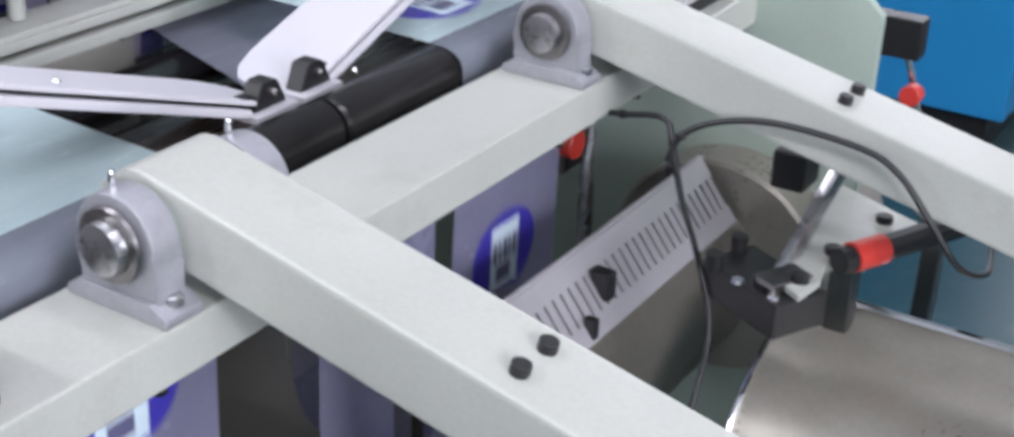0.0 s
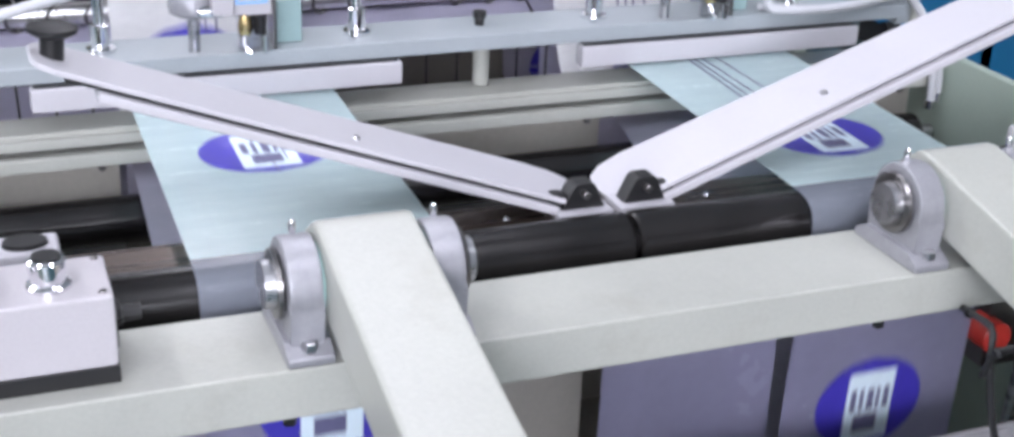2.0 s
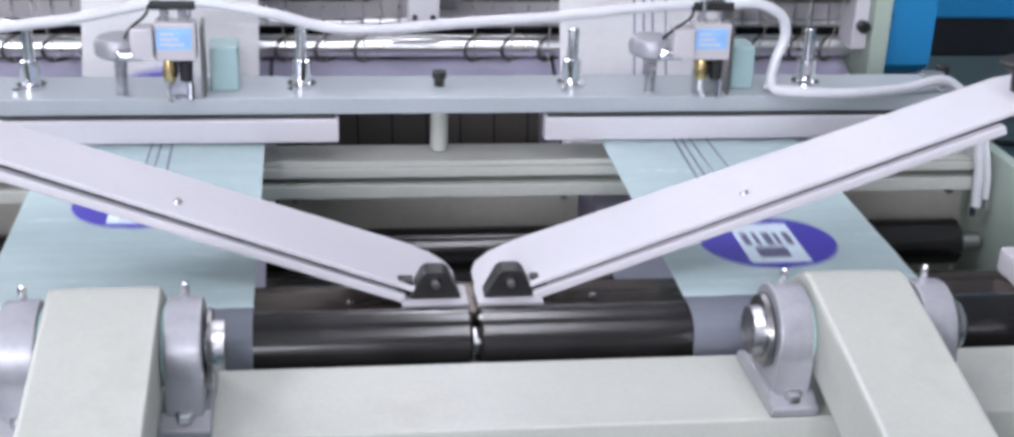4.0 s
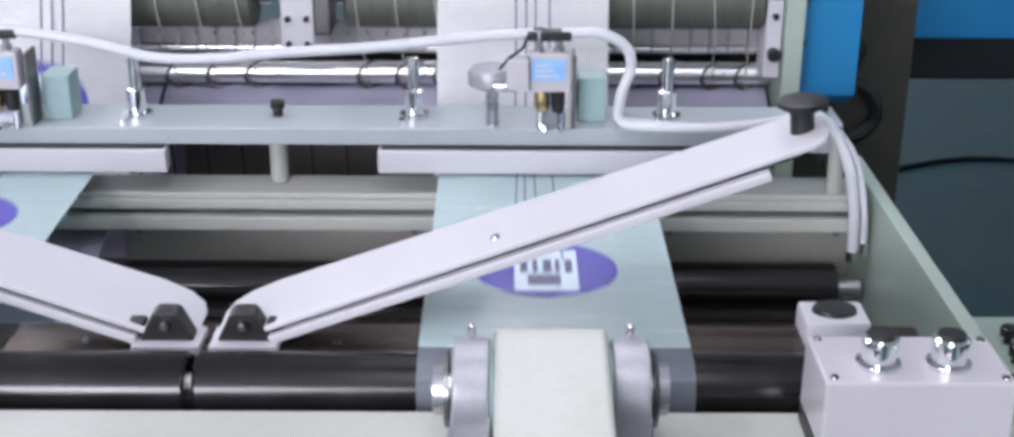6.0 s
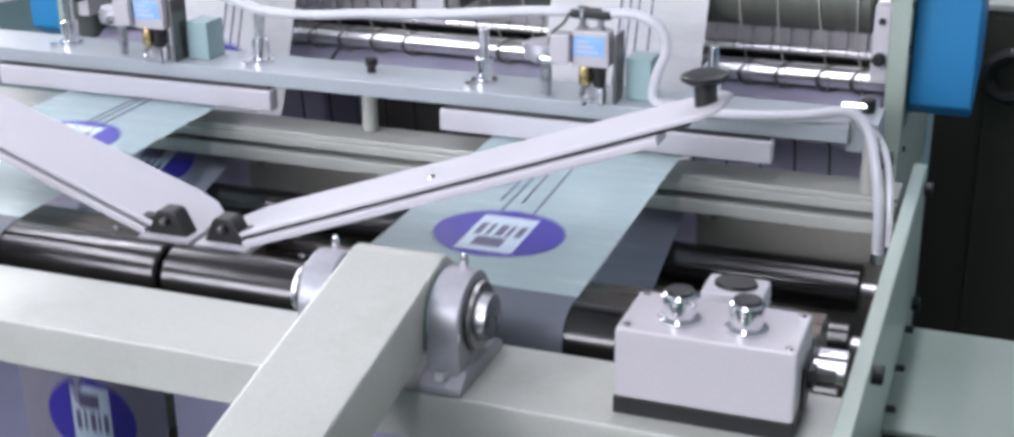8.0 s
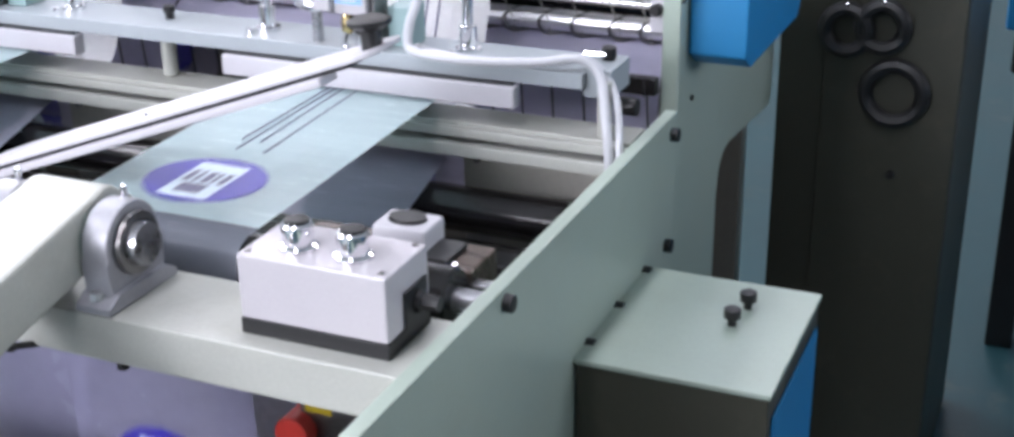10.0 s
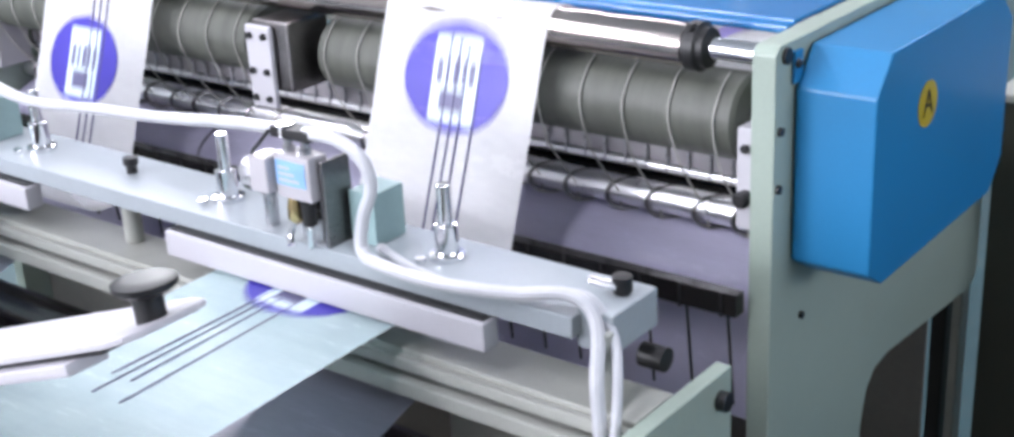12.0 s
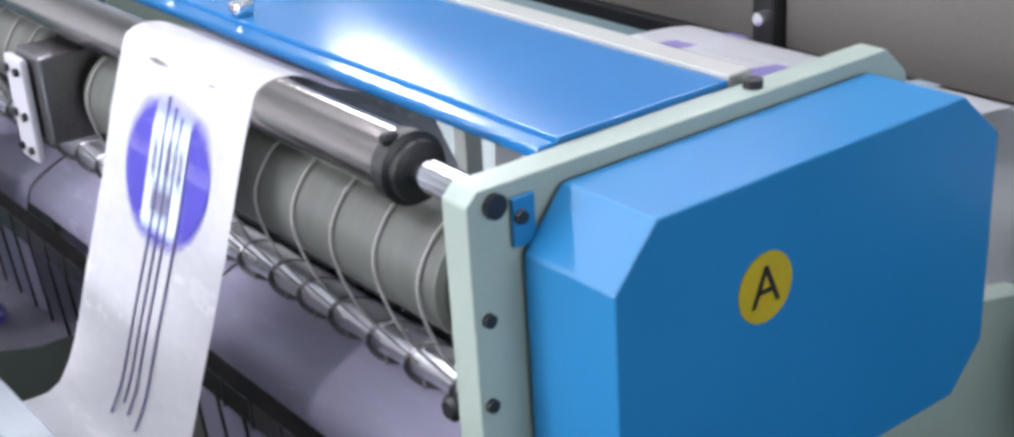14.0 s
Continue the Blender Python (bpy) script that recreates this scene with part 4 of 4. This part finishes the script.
for k in range(1, 15):
    a = radians(52 + 7.5 * k)
    bend.append((bend[-1][0] - 0.022 * math.cos(a), bend[-1][1] - 0.022 * math.sin(a)))
# Same sheet bent down; its beige reflections are put in as another colour.
part("rounded_front", ribbon(bend, GX0, GX1 + 0.10, 0.003, 4, fine=2), M["shroud"], gd, "rounded worn front, its darker reflections put into the colour")
for gx in (GX0 + 0.02, GX1 - 0.02):
    part("leg", boxed(gx - 0.012, gx + 0.012, 0.012, 0.036, 0.0, 0.755, 0.003), M["darksteel"], gd)
part("socket", boxed(-0.128, -0.108, -0.050, -0.022, 0.712, 0.748, 0.003), M["blackpl"], gd, "black socket")
part("slot_cover", boxed(-0.180, -0.168, -0.062, -0.046, 0.690, 0.716, 0.002), M["blackpl"], gd, "black slot cover")

sh = thing("metal_drum", "worn beige-grey metal drum below the crossbeam", "drum")
part("drum", lathe([(0.625, 0.155), (0.63, 0.160), (0.88, 0.160), (0.89, 0.150)], "x", (0, -0.155, 0.60), 48), M["shroud"], sh)
part("end_cap", lathe([(0.617, 0.05), (0.625, 0.06)], "x", (0, -0.155, 0.60), 24), M["darksteel"], sh)
part("stand", boxed(0.70, 0.82, -0.17, -0.13, 0.0, 0.46, 0.003), M["darksteel"], sh)
s2 = thing("curved_shroud", "low worn sheet metal hood with a bright rolled edge", "shroud")
arc = [(0.46 + 0.27 * math.cos(radians(90 + 6 * k)), 0.43 + 0.27 * math.sin(radians(90 + 6 * k))) for k in range(15)]
arc += [(0.46 + 0.266 * math.cos(radians(174 - 6 * k)), 0.43 + 0.266 * math.sin(radians(174 - 6 * k))) for k in range(15)]
part("shell", prism(arc, -0.90, -0.345, "y", 0), M["shroud"], s2)
part("rolled_edge", tube([(0.46, -0.345, 0.702), (0.462, -0.50, 0.702), (0.465, -0.90, 0.702)], 0.006, 8, 4), M["chrome"], s2, "bright rolled edge")
part("front_rim", tube([(0.46 + 0.271 * math.cos(radians(90 + 7 * k)), -0.345, 0.43 + 0.271 * math.sin(radians(90 + 7 * k))) for k in range(13)], 0.004, 8, 2), M["chrome"], s2, "bright rolled edge")
part("seam", boxed(0.195, 0.235, -0.46, -0.452, 0.55, 0.60, 0.001), M["blackpl"], s2, "dark seam strip")
for ly in (-0.37, -0.87):
    part("leg", boxed(0.44, 0.465, ly - 0.012, ly + 0.012, 0.0, 0.692, 0.003), M["darksteel"], s2)
dp = thing("drive_bracket", "cream bracket plate with black clamp bar, lever and bolts", "bracket", (0.27, -0.36, 0.80))
m = pose(0, 0, 0, 0, 0, -27)
for nm, bmx, mt, lb in (("clamp_bar", boxed(-0.036, 0.036, -0.062, 0.06, -0.03, 0.012, 0.003), "blackpl", "black clamp bar"),
                        ("clamp_plate", boxed(-0.026, 0.030, -0.045, -0.012, 0.012, 0.024, 0.002), "darksteel", "dark steel clamp plate"),
                        ("lever", boxed(-0.013, 0.013, -0.006, 0.006, 0.0, 0.16, 0.003, ), "steel", "steel lever")):
    if nm == "lever":
        bmesh.ops.transform(bmx, matrix=pose(0.01, -0.01, 0.004, 0, 52, 20), verts=bmx.verts)
    bmesh.ops.transform(bmx, matrix=m, verts=bmx.verts)
    part(nm, bmx, M[mt], dp, lb)
outline = [(-0.043, -0.056), (0.0, -0.062), (0.038, -0.053), (0.102, -0.099), (0.20, -0.105), (0.252, 0.009), (0.20, 0.012), (0.06, -0.012), (-0.027, -0.032)]
part("plate", prism(outline, 0.014, 0.022, "z", 0.001), M["cream"], dp)
for bx, by in ((-0.012, -0.045), (-0.02, 0.05), (0.035, 0.045), (0.07, -0.05), (0.18, -0.07)):
    part("bolt", lathe([(0.010, 0.009), (0.030, 0.010), (0.031, 0.007)], "z", (bx, by, 0), 14), M["blackpl"], dp)
for bx, by in ((-0.035, 0.015), (-0.045, -0.03)):
    part("washer", lathe([(0.012, 0.007), (0.016, 0.006)], "z", (bx, by, 0), 14), M["chrome"], dp, "bright washer")
part("arm", tube([(0.03, -0.07, 0.035), (0.11, -0.11, 0.036), (0.26, -0.18, 0.036)], 0.015, 10, 3), M["blackpl"], dp, "black lever arm")
part("red_cap", tube([(0.045, -0.078, 0.036), (0.085, -0.098, 0.036)], 0.017, 14, 2), M["red"], dp, "red cap")
part("valve_block", boxed(0.09, 0.14, 0.0, 0.04, 0.07, 0.115, 0.004), M["blackpl"], dp, "black valve block")
part("stand", boxed(0.13, 0.16, -0.06, -0.03, -0.80, 0.014, 0.003), M["darksteel"], dp)
wl = thing("handwheel", "grey metal handwheel on the drive", "wheel", (0.62, -0.46, 0.80))
part("rim", tube([(0.0, 0.045 * math.cos(t), 0.045 * math.sin(t)) for t in np.linspace(0, 2 * math.pi, 25)], 0.008, 8, 2), M["steel"], wl)
part("hub", rod(-0.015, 0.015, 0.016, "x", n=18), M["darksteel"], wl)
for k in range(3):
    a = 2 * math.pi * k / 3
    part("spoke", tube([(0, 0, 0), (0, 0.045 * math.cos(a), 0.045 * math.sin(a))], 0.005, 8, 2), M["steel"], wl)
part("stand", boxed(-0.05, -0.02, -0.012, 0.012, -0.80, 0.012, 0.003), M["darksteel"], wl)
ln = thing("link_arm", "cream rounded link arm with a steel pin beside the swing arm", "arm", (0.95, -0.11, 0.880))
part("arm", prism([(-0.10, -0.02), (0.10, -0.024), (0.118, -0.012), (0.118, 0.012), (0.10, 0.024), (-0.10, 0.02)], -0.01, 0.01, "x", 0.003), M["cream"], ln)
part("pin", rod(-0.018, 0.016, 0.014, "x", (0, -0.09, 0), 18), M["steel"], ln)
part("lever", boxed(-0.02, 0.02, -0.20, -0.10, -0.03, 0.03, 0.004), M["blackpl"], ln, "black lever block")
part("rod", tube([(0.0, -0.15, 0.03), (0.02, -0.18, -0.05), (0.03, -0.2, -0.12)], 0.005, 8, 3), M["chrome"], ln)
part("red_knob", rod(-0.012, 0.012, 0.016, "x", (0, -0.195, -0.086), 14), M["red"], ln, "red knob")
part("stand", boxed(-0.008, 0.008, 0.05, 0.08, -0.880, 0.0, 0.002), M["darksteel"], ln)
cable_pts = [[(0.30, -0.13, 0.934), (0.285, -0.17, 0.945), (0.255, -0.235, 0.965), (0.245, -0.252, 0.938), (0.25, -0.266, 0.879), (0.26, -0.287, 0.811), (0.245, -0.315, 0.731), (0.17, -0.33, 0.62), (0.17, -0.33, 0.30)],
             [(0.240, -0.250, 0.925), (0.245, -0.260, 0.955), (0.25, -0.297, 0.978), (0.25, -0.36, 0.992), (0.245, -0.45, 0.990), (0.245, -0.492, 0.973), (0.25, -0.529, 0.929), (0.27, -0.56, 0.88), (0.36, -0.57, 0.84), (0.45, -0.55, 0.835)]]
for pts in cable_pts:
    cb = thing("cable", "thin black cable looping below the crossbeam", "cable", group="black cables")
    part("line", tube(pts, 0.0035, 8, 6), M["blackpl"], cb)
    part("tie", rod(-0.004, 0.004, 0.0055, "z", pts[1], 10), M["blackpl"], cb)
ub = thing("valve_cluster", "red knob and yellow tag on a steel strut under the crossbeam", "valve", (0.53, 0.02, 0.80))
part("strut", tube([(0.06, 0.02, 0.14), (0.03, 0.0, 0.0), (0.0, -0.02, -0.20), (0.0, -0.02, -0.80)], 0.010, 10, 4), M["steel"], ub)
part("knob", rod(-0.02, 0.02, 0.020, "y", (-0.05, -0.01, 0.0), 16), M["red"], ub, "red knob")
part("tag", boxed(-0.03, 0.0, -0.03, -0.027, 0.035, 0.055, 0.0005), M["yellow"], ub, "yellow tag")
part("body", boxed(-0.05, 0.02, -0.01, 0.03, -0.05, 0.04, 0.004), M["darksteel"], ub)
for ax in (-0.306, 0.309):
    for s in (-1, 1):
        sr = thing("spacer_ring", "aqua-green plastic spacer ring between arm and bearing", "ring", (ax + s * 0.0462, -0.10, 1.04), group="spacer rings")
        part("ring", lathe([(-0.0012, 0.033), (0.0, 0.0345), (0.0012, 0.033)], "x", n=28), M["aqua"], sr)
        part("tab", boxed(-0.0012, 0.0012, -0.014, 0.014, -0.052, -0.026, 0.0004), M["aqua"], sr, "aqua-green tab below the ring")


def travel(t):
    rows = [(a, n * PITCH + d) for a, n, d in TRAVEL]
    return float(np.interp(t, [r[0] for r in rows], [r[1] for r in rows]))


def band_pose(x, d):
    y, z = on_line(d)
    y0, z0 = on_line(d - 0.007)
    y1, z1 = on_line(d + 0.007)
    ahead = Vector((0, y1 - y0, z1 - z0)).normalized()
    out = Vector((0, ahead.z, -ahead.y))
    m = Matrix(((-1, 0, 0), (0, ahead.y, out.y), (0, ahead.z, out.z))).to_4x4()
    m.translation = (x - 0.016 * (1 - float(np.interp(d % LOOP, [0.36, 0.5], [0, 1]))), y, z)
    return m


def motions():
    """The printed bands ride on the film round its closed line."""
    times = [k / FPS for k in range(int(14 * FPS) + 1)]
    gone = [travel(t) for t in times]
    slip = [float(np.interp(t, [0, 8.7, 10.8, 14], [-0.12, -0.12, 0.06, 0.06])) for t in times]
    for ob, lane, x, start, offset in emblems:
        walk(ob, [(t, band_pose(x, start + g + lane * d) @ Matrix.Translation((0, -offset, 0))) for t, g, d in zip(times, gone, slip)])


motions()
